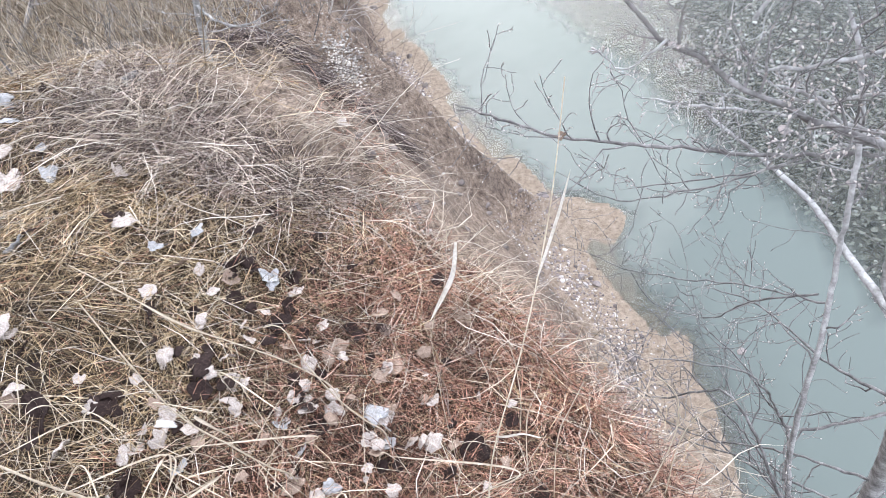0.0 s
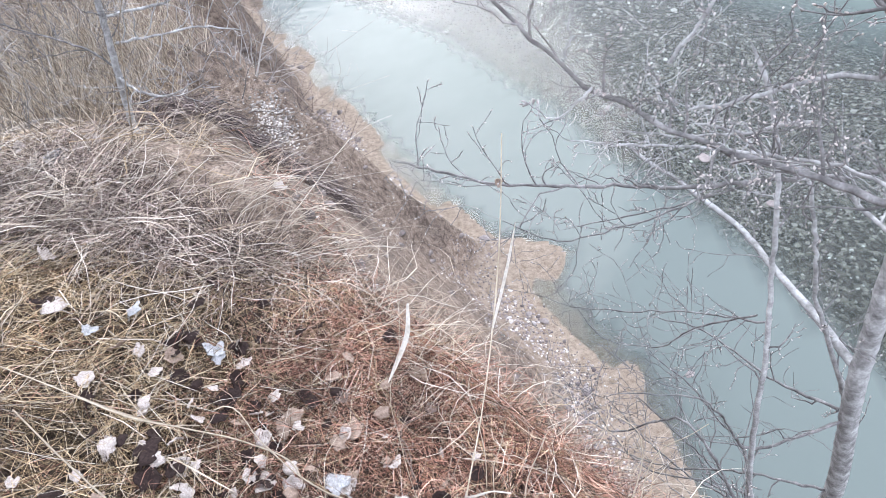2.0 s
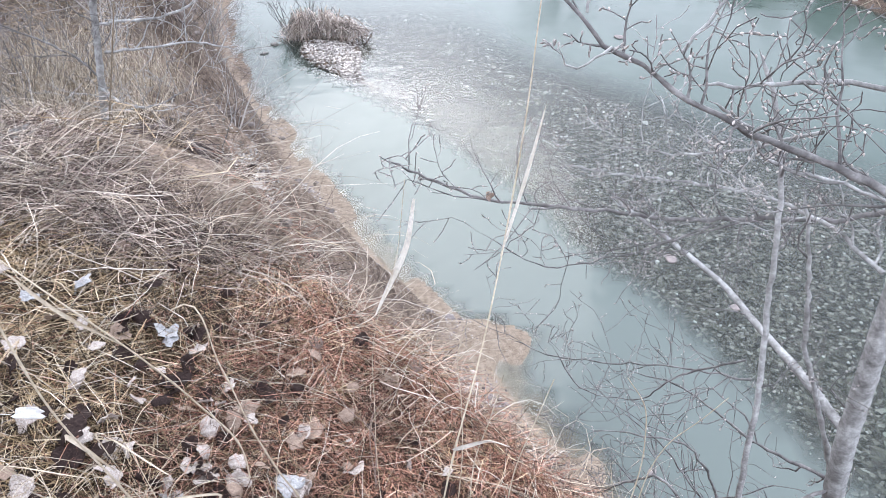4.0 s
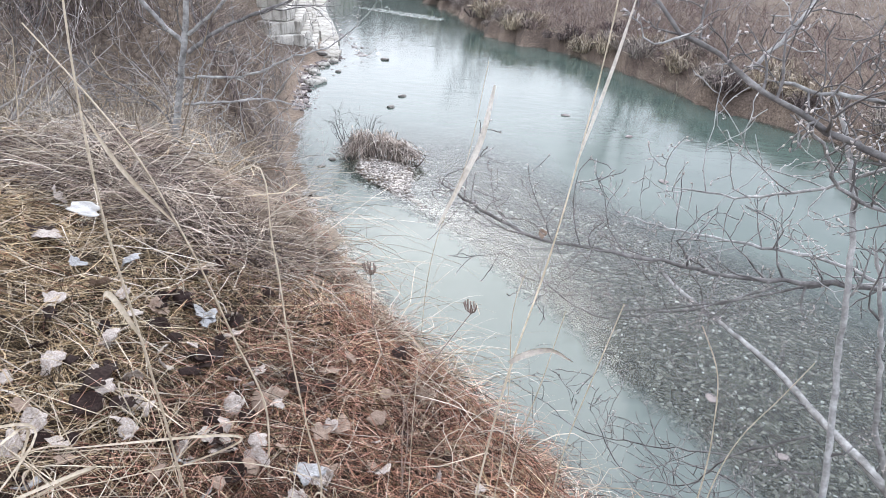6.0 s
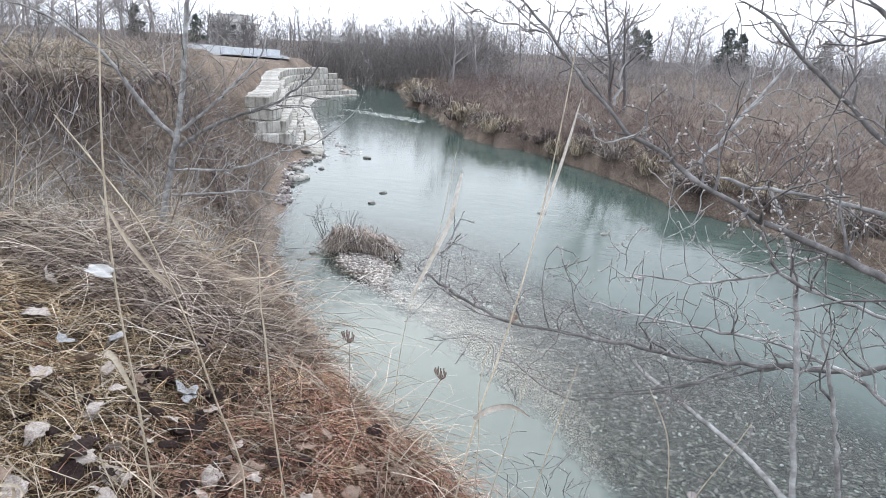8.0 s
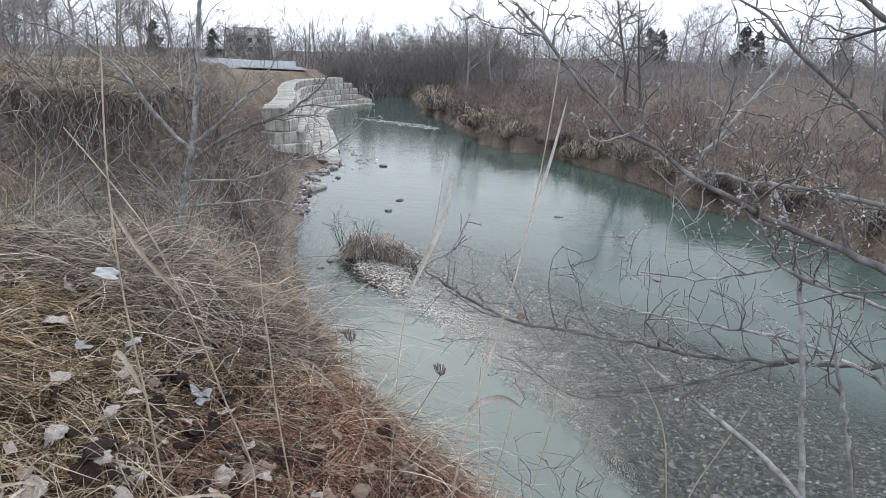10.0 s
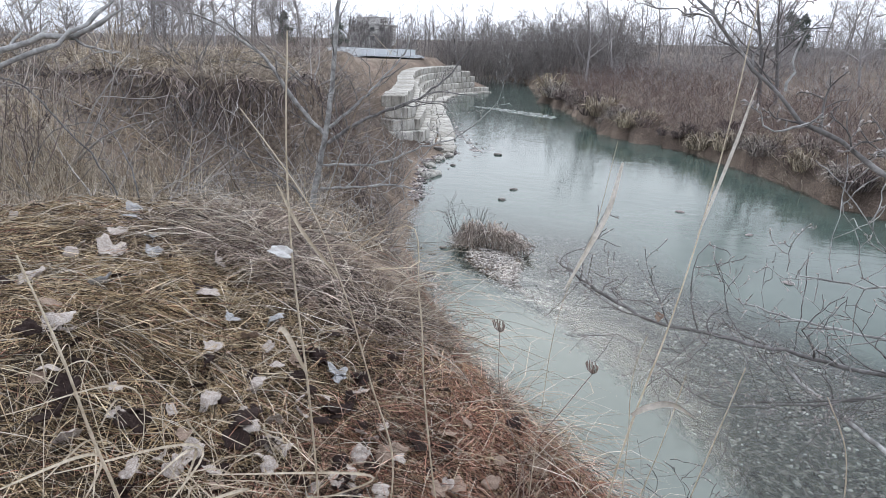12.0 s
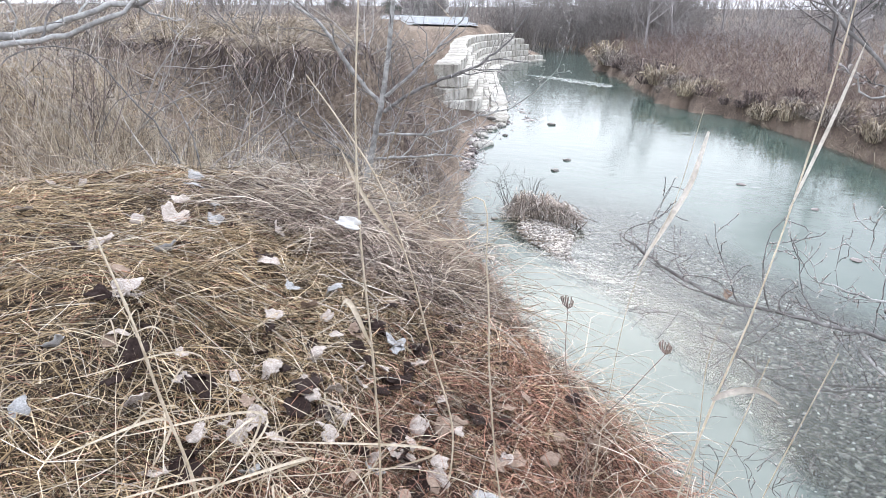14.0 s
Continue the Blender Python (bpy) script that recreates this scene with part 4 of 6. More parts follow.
limb("limb", [(-2.3, 3.2, 4.95), (-2.0, 3.25, 4.75), (-1.7, 3.3, 4.55), (-1.62, 3.30, 4.45)], 0.002, 0.006, DARK_BARK, sapling, rng, 8, 0.3)
settle(sapling)

side_bush = root_of("overhanging_bush", (-2.3, 0.85, 4.6), "smooth grey limbs reaching over the grass", "bush")
limb("limb", [(-0.98, 1.30, 5.52), (-1.01, 1.25, 5.47), (-1.07, 1.18, 5.41), (-1.16, 1.12, 5.36), (-1.34, 1.05, 5.33), (-1.52, 1.00, 5.30), (-2.0, 0.9, 5.1), (-2.3, 0.85, 4.6)], 0.005, 0.013, BARK, side_bush, rng, 3, 0.12)
limb("limb", [(-0.92, 1.25, 5.49), (-0.98, 1.22, 5.45), (-1.13, 1.20, 5.42), (-1.23, 1.15, 5.38), (-1.34, 1.05, 5.345), (-1.52, 1.0, 5.31)], 0.005, 0.011, BARK, side_bush, rng, 3, 0.12)
limb("limb", [(-1.13, 1.05, 5.49), (-1.19, 1.02, 5.44), (-1.24, 1.00, 5.43), (-1.6, 0.95, 5.33), (-2.0, 0.9, 5.1)], 0.006, 0.010, BARK, side_bush, rng, 2, 0.1)
settle(side_bush)

bramble = root_of("bramble", (-1.95, 2.2, 4.2), "arching dark bramble canes in the hollow", "bramble")
limb("cane", [(-2.75, 1.62, 4.95), (-2.395, 1.753, 5.186), (-2.352, 1.82, 5.237), (-2.213, 2.0, 5.237), (-2.106, 2.101, 5.06), (-2.01, 2.168, 4.893), (-1.95, 2.2, 4.2)], 0.002, 0.005, DARK_BARK, bramble, rng, 3, 0.12, buds=False)
limb("cane", [(-2.6, 2.3, 4.75), (-2.45, 2.35, 4.98), (-2.2, 2.4, 5.02), (-2.0, 2.35, 4.8), (-1.95, 2.25, 4.3)], 0.0018, 0.004, DARK_BARK, bramble, rng, 3, 0.12, buds=False)
settle(bramble)



# ---- far trees, scrub and buildings ----
def tree_thing(name, label, seed, tall, spread_, kids, material, twig_r=0.02, tint=None, trunk_r=0.16, lift=0.25, category="tree", first=0.2, ratio=0.5):
    tint = tint or FAR_TWIG
    r = np.random.default_rng(seed)
    out = {0: [], 1: [], 2: [], 3: []}
    grow(r, (0, 0, -0.3), (r.normal() * 0.04, r.normal() * 0.04, 1), tall, trunk_r, 0, 4, out, kids=kids, n=6, wander=0.07, lift=lift, spread=spread_, ratio=ratio, first=first)
    e = new(name)
    tagged(e, label, category, "trees behind the river")
    v, f = branch_mesh(out[0], 6)
    mesh_object("trunk", v, f, tint, e)
    v, f = branch_mesh([(p, q.clip(twig_r * 0.7)) for p, q in out[1]], 4)
    tagged(mesh_object("branchwork", v, f, tint, e), kind="stuff")
    v, f = branch_mesh([(p[[0, -1]], q[[0, -1]].clip(twig_r * 0.45)) for p, q in out[3]] + [(p[::2], q[::2].clip(twig_r * 0.5)) for p, q in out[2]], 3)
    tagged(mesh_object("crown", v, f, tint, e), kind="stuff")
    return e


def conifer(name, label, seed, tall):
    r = np.random.default_rng(seed)
    e = tagged(new(name), label, "conifer", "trees behind the river")
    v, f = tubes([[(0, 0, -0.3), (0, 0, tall * 0.5), (0, 0, tall)]], [[0.18, 0.1, 0.02]], 6)
    mesh_object("trunk", v, f, DARK_BARK, e)
    b, t = [], []
    lobes = [(r.uniform(0.12, 1.0), r.uniform(0, 6.283), r.uniform(0.55, 1.25)) for _ in range(34)]
    for k in range(1400):
        s0, a0, w0 = lobes[k % 34]
        s, a = np.clip(s0 + r.normal() * 0.035, 0.06, 1.02), a0 + r.normal() * 0.45
        rad = ((1.04 - s) ** 0.6 * tall * 0.36 * w0 + 0.1) * r.uniform(0.25, 1.0)
        z = s * tall
        b.append((np.cos(a) * rad * 0.75, np.sin(a) * rad * 0.75, z))
        t.append((np.cos(a) * rad + r.normal() * 0.25, np.sin(a) * rad + r.normal() * 0.25, z + r.normal() * 0.22))
    v, f = blades(np.array(b), np.array(t), np.full(1400, 0.08), r.uniform(0.06, 0.15, 1400), r, 2)
    tagged(mesh_object("foliage", v, f, NEEDLES, e), kind="stuff")
    return e


def scrub_bush(name, label, seed, tall, stems, material, group, radius=0.7, thick=0.014, wander=0.10, kids=(4, 2), spread=0.7, lean=0.25):
    r = np.random.default_rng(seed)
    e = tagged(new(name), label, "bush", group)
    out = {0: [], 1: [], 2: []}
    for k in range(stems):
        a, q = r.uniform(0, 6.283), radius * np.sqrt(r.uniform())
        grow(r, (np.cos(a) * q, np.sin(a) * q, -0.1), (np.cos(a) * lean + r.normal() * 0.12, np.sin(a) * lean + r.normal() * 0.12, 1), tall * r.uniform(0.55, 1.0), thick, 0, 3, out, kids=kids, n=4, wander=wander, lift=0.3, spread=spread, ratio=0.4, first=0.3)
    v, f = branch_mesh(out[0], 3)
    tagged(mesh_object("stem_growth", v, f, material, e), kind="stuff")
    v, f = branch_mesh([(p[[0, 3]] if len(p) == 4 else p, (q[[0, 3]] if len(q) == 4 else q).clip(thick * 0.42)) for p, q in out[1] + out[2]], 3)
    tagged(mesh_object("twig_spray", v, f, material, e), kind="stuff")
    return e


NEEDLES = island_colours("dark_needles", [(0.0, (0.06, 0.08, 0.07)), (1.0, (0.13, 0.152, 0.132))])
prng = np.random.default_rng(5)


def scatter(protos, spots, scale=(0.8, 1.2)):
    """Stand the first of each kind at a spot, then copies at the rest."""
    used = set()
    for k, (x, y, s) in enumerate(spots):
        pr = protos[k % len(protos)]
        m = pose(x, y, float(ground_at(x, y)), 0, 0, prng.uniform(0, 360)) @ Matrix.Diagonal((s, s, s * prng.uniform(0.9, 1.1), 1))
        if k % len(protos) not in used and k < len(protos):
            used.add(k)
            pr.matrix_basis = m
        else:
            c = copy_thing(pr, Matrix.Identity(4))
            c.matrix_basis = m


woods = [tree_thing("bare_tree", "tall bare grey broadleaf tree behind the river", 100 + k, 9.0, 0.85, (13, 7, 5), DARK_BARK, 0.026, None, 0.15, 0.45, first=0.2) for k in range(4)]
spots = [(x, 92 + prng.uniform(-4, 34), prng.uniform(0.6, 1.05)) for x in np.linspace(-34, -2, 24)]
spots += [(x, 92 + prng.uniform(-14, 40), prng.uniform(0.6, 1.1)) for x in np.linspace(-8, 80, 36)]
spots += [(x, 78 + prng.uniform(-12, 40), prng.uniform(1.1, 1.7)) for x in np.linspace(-95, -38, 26)]
spots += [(-66, 128, 0.85), (-61, 131, 0.9), (-57, 127, 0.8), (-53, 133, 0.85), (-49, 126, 0.8)]
spots += [(24, 52, 1.0), (19, 34, 0.65), (22, 30, 0.7), (28, 44, 0.9), (15, 60, 0.8), (33, 60, 0.9)]
lane = np.array([(-21.5, 52), (-25, 62), (-29, 72), (-33, 82), (-40, 94), (-48, 107), (-58, 120)])


def off_lane(x, y, gap=7.0):
    """1 away from the road, 0 on it."""
    q_ = np.stack([np.interp(np.linspace(0, 6, 60), range(7), lane[:, k]) for k in (0, 1)], -1)
    x, y = np.asarray(x, float), np.asarray(y, float)
    return (np.hypot(x[..., None] - q_[:, 0], y[..., None] - q_[:, 1]).min(-1) > gap).astype(float)


dark_woods = [tree_thing("bare_tree", "dark bare tree of the wood behind the field", 110 + k, 9.5, 0.9, (11, 6, 4), DARK_BARK, 0.04, DARK_WOOD, 0.16, 0.35, first=0.16) for k in range(2)]
dark_spots = [(x, 118 + prng.uniform(-16, 22), prng.uniform(0.8, 1.25)) for x in np.linspace(-125, -44, 34)]
dark_spots += [(-76, 165, 1.1), (-80, 172, 1.2), (-71, 168, 1.0), (-84, 180, 1.1), (-75, 180, 1.0), (-68, 160, 0.9), (-88, 175, 1.1), (-60, 140, 0.9), (-66, 144, 1.0), (-54, 126, 0.8), (-79, 158, 1.0), (-83, 162, 1.1), (-72, 150, 1.0), (-87, 160, 1.0), (-77, 146, 0.9), (-70, 156, 1.0), (-73.5, 160, 0.9), (-67, 152, 1.0), (-76, 167, 1.1), (6.4, 47, 1.05), (7.6, 49, 0.9)]
scatter(dark_woods, [p for p in dark_spots if off_lane(p[0], p[1], 7.0) > 0.5])
spots = [p for p in spots if off_lane(p[0], p[1], 8.0) > 0.5]
scatter(woods, spots)
poplars = [tree_thing("poplar", "slim upright bare poplar", 120, 12.0, 0.28, (26, 5, 3), DARK_BARK, 0.04, DARK_WOOD, 0.14, 0.9, ratio=0.22)]
scatter(poplars, [(-67.7, 200, 1.0), (-62, 150, 0.8), (-57, 152, 0.75), (-55, 158, 0.85), (-53, 150, 0.7)])
firs = [conifer("conifer", "dark green conifer beyond the river", 130 + k, 8.0) for k in range(2)]
scatter(firs, [(-71, 119, 0.9), (-59, 118, 0.7), (17.6, 115, 0.85), (20, 118, 0.75), (32.3, 114, 0.9), (35, 117, 0.8), (48, 116, 0.85)])

far_bushes = [scrub_bush("riverside_bush", "leafless red-brown bush on the low far bank", 140 + k, 2.2, 11, FAR_SCRUB, "scrub on the far bank", 0.9, 0.016, 0.2, (4, 2), 0.9, 0.6) for k in range(4)]
spots = []
for y in np.concatenate([np.arange(13, 40, 1.25), np.arange(40, 85, 1.9)]):
    for k in range(3 if y < 40 else 4):
        d = (0.9 + 2.4 * k ** 1.3) + prng.uniform(-0.5, 0.9)
        spots.append((float(curve(RIGHT, y)) + d, float(y), prng.uniform(0.5, 0.8) + 0.16 * k))
scatter(far_bushes, spots)
mid_bushes = [scrub_bush("thicket_bush", "grey-brown leafless thicket bush", 150 + k, 4.2, 12, FAR_TWIG, "thicket beyond the river", 1.6, 0.024, 0.18, (4, 2), 0.9, 0.5) for k in range(3)]
spots = [(float(curve(RIGHT, y)) + prng.uniform(8, 50), float(y), prng.uniform(0.6, 0.95)) for y in np.linspace(16, 95, 80)]
spots += [(x, 84 + prng.uniform(0, 18), prng.uniform(1.0, 1.5)) for x in np.linspace(-30, -6, 12)]
spots += [(x, 66 + prng.uniform(0, 34), prng.uniform(0.7, 1.1)) for x in np.linspace(-5, 70, 40)]
scatter(mid_bushes, spots)
wood_edge = [scrub_bush("wood_edge_bush", "dense grey-mauve bush at the wood's edge", 180 + k, 5.0, 26, WOOD_MASS, "bushes at the river's end", 1.9, 0.028, 0.13, (5, 3), 0.8, 0.35) for k in range(2)]
scatter(wood_edge, [(x, 88 + prng.uniform(-3, 16), prng.uniform(1.1, 1.85)) for x in np.linspace(-30, -4, 36)] + [(-58, 150, 1.0), (-61, 153, 1.1), (-64, 150, 1.2), (-67, 154, 1.0), (-70, 151, 1.1), (-73, 155, 1.1), (-76, 152, 1.0)])


gully_bushes = [scrub_bush("gully_bush", "grey-brown leafless bush in the gully", 160 + k, 1.15, 14, m_, "bushes on the high bank", 0.35, 0.008) for k, m_ in enumerate((TAN_STEM, SCRUB, GREY_STEM))]
spots = [(-3.8, 5.2, 1.0), (-5.0, 4.0, 0.9), (-6.4, 5.5, 1.1), (-3.3, 7.2, 0.8), (-7.6, 7.0, 1.1), (-6.8, 9.4, 0.9), (-8.6, 9.0, 1.2), (-6.6, 13.0, 0.9), (-8.3, 16.0, 1.0), (-10.0, 19.5, 1.0), (-4.4, 2.6, 0.8), (-11.6, 24.0, 1.0)]
scatter(gully_bushes, spots)
GREY_BRANCH = island_colours("weathered_grey_branch", [(0.0, (0.16, 0.143, 0.132)), (0.5, (0.34, 0.315, 0.295)), (1.0, (0.60, 0.57, 0.54))], patches=0.8)


def crooked_bush(name, label, seed, tall, stems, material, group, thick):
    """Sprawling crooked branches, forking twice."""
    r = np.random.default_rng(seed)
    e = tagged(new(name), label, "bush", group)
    out = {0: [], 1: [], 2: []}
    for k in range(stems):
        a = r.uniform(0, 6.283)
        grow(r, (np.cos(a) * 0.12, np.sin(a) * 0.12, -0.1), (np.cos(a) * 0.8, np.sin(a) * 0.8, r.uniform(0.5, 1.2)), tall * r.uniform(0.6, 1.1), thick * r.uniform(0.6, 1.1), 0, 3, out, kids=(5, 3), n=7, wander=0.15, lift=0.25, spread=0.85, ratio=0.55, first=0.2)
    for p, q in out[0]:
        v, f = tubes([p], [q], 5)
        mesh_object("stem", v, f, material, e)
    v, f = branch_mesh([(p, q.clip(thick * 0.16)) for p, q in out[1] + out[2]], 3)
    tagged(mesh_object("twig_spray", v, f, material, e), kind="stuff")
    return e


brush = [crooked_bush("brushwood_bush", l_, 170 + k, 1.5, 6, m_, "crooked bushes on the high bank", 0.017) for k, (m_, l_) in enumerate(((GREY_BRANCH, "sprawling bush of crooked pale grey branches"), (DARK_BARK, "sprawling bush of crooked dark branches"), (GREY_BRANCH, "low bush of crooked weathered branches")))]
spots = [(-3.9, 3.9, 0.9), (-2.66, 3.42, 0.65), (-3.0, 4.6, 0.75), (-4.4, 4.6, 1.0), (-3.6, 5.8, 1.0), (-5.4, 4.9, 1.1), (-2.7, 6.8, 0.8), (-4.9, 5.6, 0.9), (-6.3, 4.4, 0.9), (-5.6, 6.9, 0.9), (-7.6, 6.0, 1.0), (-3.4, 6.2, 0.8), (-4.2, 8.0, 0.9), (-6.9, 8.4, 1.0), (-8.8, 7.8, 1.1), (-5.2, 9.8, 0.9), (-7.6, 9.9, 1.0), (-4.3, 10.8, 0.8), (-3.6, 9.4, 0.7), (-5.0, 12.6, 0.8), (-6.1, 15.4, 0.9), (-6.9, 17.6, 0.9), (-8.0, 20.2, 0.9), (-8.9, 23.0, 0.9), (-9.6, 11.5, 1.0), (-2.2, 5.6, 0.6), (-5.9, 3.2, 0.8)]
scatter(brush, spots)


def low_right(x, y):
    d = x - curve(RIGHT, y)
    return smooth(0.0, 0.5, d) * smooth(14, 1.5, d)


def broad_right(x, y):
    d = x - curve(RIGHT, y)
    return smooth(1.5, 4.0, d) * (0.5 + 0.5 * (waves(x, y, 64, 0.35) > -0.35))


def wood_zone(x, y):
    d = x - curve(RIGHT, y)
    return smooth(2.0, 8.0, d) * smooth(58, 80, y + 0.25 * x)


stem_field("far_bank_grass", "tan tufts of dead grass along the far bank", TAN_STEM, 4200, 61, lambda x, y: smooth(-0.25, 0.1, x - curve(RIGHT, y)) * smooth(4, 0.8, x - curve(RIGHT, y)) * (0.25 + 0.75 * (waves(x, y, 67, 1.3) > 0.25)), (-14, 26, 13, 75), (0.3, 0.9), (0.008, 0.018), 0.8, "dry grass", coarse=True)
stem_field("far_bank_scrub", "dense red-brown stems on the far bank", FAR_SCRUB, 5000, 62, low_right, (-14, 26, 13, 75), (0.35, 1.2), (0.005, 0.010), 0.95, "scrub", coarse=True)
stem_field("thicket_haze", "mauve-brown leafless thicket filling the low far bank", FAR_SCRUB, 4600, 63, broad_right, (-12, 75, 16, 92), (0.7, 2.2), (0.007, 0.014), 0.75, "thicket", coarse=True)
stem_field("thicket_grey", "grey leafless thicket filling the low far bank", FAR_TWIG, 4000, 64, broad_right, (-12, 75, 16, 92), (1.0, 3.0), (0.007, 0.014), 0.65, "thicket", coarse=True)
stem_field("wood_haze", "grey leafless young wood behind the river", WOOD_MASS, 3400, 65, wood_zone, (-40, 95, 55, 150), (2.8, 6.5), (0.016, 0.03), 0.35, "wood", coarse=True)
stem_field("distant_wood", "distant leafless wood in haze-pale grey", FAR_TWIG, 3000, 68, lambda x, y: off_lane(x, y, 9.0), (-150, 120, 112, 175), (4.0, 9.0), (0.03, 0.06), 0.25, "wood", coarse=True)
stem_field("left_wood_haze", "grey leafless young wood behind the field", WOOD_MASS, 2000, 66, lambda x, y: smooth(62, 75, y) * (x < -42 + 0 * y) * off_lane(x, y, 9.0), (-130, -40, 60, 130), (2.0, 4.5), (0.016, 0.03), 0.35, "wood", coarse=True)

def tussock(name, label, seed, material, group):
    """A hummock of drooping dead grass with a dark tangle under it."""
    r = np.random.default_rng(seed)
    n_ = 260
    a_, q_ = r.uniform(0, 6.283, n_), np.sqrt(r.uniform(size=n_)) * 0.35
    bx_, by_ = np.cos(a_) * q_, np.sin(a_) * q_
    h_ = r.uniform(0.25, 0.7, n_)
    out_ = r.uniform(0.1, 0.65, n_)
    a2 = a_ + r.normal(size=n_) * 0.6
    v, f = blades(np.stack([bx_, by_, np.full(n_, -0.1)], -1), np.stack([bx_ + np.cos(a2) * out_, by_ + np.sin(a2) * out_, h_ * r.uniform(-0.2, 0.6, n_)], -1), h_ * 0.8, r.uniform(0.008, 0.02, n_), r, 4, 0.2)
    return tagged(mesh_object(name, v, f, material, smooth=False), label, "grass tussock", group)


tufts = [tussock("grass_tussock", "tan tussock of drooping dead grass", 200, TAN_STEM, "tussocks on the far bank"), tussock("grass_tussock", "pale tussock of drooping dead grass", 201, GREY_STEM, "tussocks on the far bank"), tussock("grass_tussock", "red-brown tussock of drooping dead grass", 202, SCRUB, "tussocks on the far bank")]
spots = []
for k in range(95):
    y = 14 + 60 * prng.uniform() ** 1.3
    x = float(curve(RIGHT, y)) + abs(prng.normal(0, 1.4)) - 0.3
    if float(ground_at(x, y)) > 0.12:
        spots.append((x, y, prng.uniform(0.5, 1.4)))
spots += [(x, y, s) for x, y, s in [(-9.3, 62.5, 2.6), (-8.7, 61, 2.2), (-4.0, 47.5, 2.2), (-3.4, 46.6, 2.0)]]
scatter(tufts, spots)

# ---- the stepped retaining wall of pale blocks ----
def stone_material():
    """Pale limestone with dark rain streaks running down the faces."""
    m, nodes, links, b = shader("pale_limestone", 0.9, 0.25)
    n = noise_of(nodes, links, 1.6)
    r = ramp_of(nodes, [(0.3, (0.36, 0.345, 0.31)), (0.55, (0.53, 0.51, 0.465)), (0.75, (0.66, 0.645, 0.60))])
    links.new(n.outputs["Fac"], r.inputs[0])
    st = noise_of(nodes, links, 2.2, detail=5, coords="Object", stretch=(2.2, 2.2, 0.22))
    sr_ = ramp_of(nodes, [(0.36, (0.42, 0.41, 0.40)), (0.52, (1, 1, 1))])
    links.new(st.outputs["Fac"], sr_.inputs[0])
    oi = nodes.new("ShaderNodeObjectInfo")
    tone = ramp_of(nodes, [(0.0, (0.72, 0.71, 0.69)), (0.5, (0.95, 0.95, 0.95)), (1.0, (1.1, 1.1, 1.1))])
    links.new(oi.outputs["Random"], tone.inputs[0])
    c_ = mix_of(nodes, links, 1.0, r.outputs[0], sr_.outputs[0], "MULTIPLY")
    links.new(mix_of(nodes, links, 1.0, c_, tone.outputs[0], "MULTIPLY"), b.inputs["Base Color"])
    f = noise_of(nodes, links, 14.0)
    bump_of(nodes, links, b, f.outputs["Fac"], 0.5, 0.03)
    return m


STONE = stone_material()
wall_line = spline([(-13.6, 30.0), (-12.2, 29.9), (-11.1, 31.0), (-11.7, 33.7), (-13.9, 40.5), (-17.3, 49.5), (-20.0, 58), (-20.9, 63), (-20.3, 68), (-18.4, 72.5)], 220)
wall_len = np.concatenate([[0], np.cumsum(np.linalg.norm(np.diff(wall_line, axis=0), axis=1))])


def along(s):
    x, y = np.interp(s, wall_len, wall_line[:, 0]), np.interp(s, wall_len, wall_line[:, 1])
    x2, y2 = np.interp(s + 0.5, wall_len, wall_line[:, 0]), np.interp(s + 0.5, wall_len, wall_line[:, 1])
    return x, y, math.atan2(y2 - y, x2 - x)


def block_mesh(seed, l, d, h):
    r = random.Random(seed)
    bm = bmesh.new()
    bmesh.ops.create_cube(bm, size=1.0)
    for v in bm.verts:
        v.co = Vector((v.co.x * l, v.co.y * d, v.co.z * h)) + Vector([r.uniform(-0.02, 0.02) for _ in range(3)])
    bmesh.ops.bevel(bm, geom=bm.edges[:], offset=0.035, segments=1, affect="EDGES")
    me = bpy.data.meshes.new("block")
    bm.to_mesh(me)
    bm.free()
    me.materials.append(STONE)
    return me


block_kinds = [block_mesh(k, 1.38, 1.2, 0.545) for k in range(5)]
river_wall = tagged(new("retaining_wall"), "stepped retaining wall of pale limestone blocks", "retaining wall", kind="structure")
brng = random.Random(3)
for course in range(5):
    s = 0.2 + 0.7 * course + 0.3 * (course % 2)
    while s < wall_len[-1] - 1.4 - 0.5 * course:
        x, y, a = along(s + 0.7)
        back = course * 0.36 + brng.uniform(-0.05, 0.05)
        nxv, nyv = -math.sin(a), math.cos(a)
        ob = new("block", block_kinds[brng.randrange(5)])
        ob.parent = river_wall
        ob.matrix_basis = pose(x + nxv * back, y + nyv * back, 0.24 + course * 0.56 + brng.uniform(-0.015, 0.015), 0, 0, math.degrees(a) + brng.uniform(-1.5, 1.5))
        s += 1.45
# the flat footing in front of the lowest course
slab_kinds = [block_mesh(k + 9, 2.3, 1.0, 0.22) for k in range(3)]
s = 2.6
while s < wall_len[-1] - 2.4:
    x, y, a = along(s + 1.2)
    ob = new("footing_slab", slab_kinds[brng.randrange(3)])
    ob.parent = river_wall
    ob.matrix_basis = pose(x + math.sin(a) * 1.15, y - math.cos(a) * 1.15, 0.02 + brng.uniform(-0.03, 0.03), brng.uniform(-2, 2), brng.uniform(-2, 2), math.degrees(a) + brng.uniform(-3, 3))
    s += 2.4

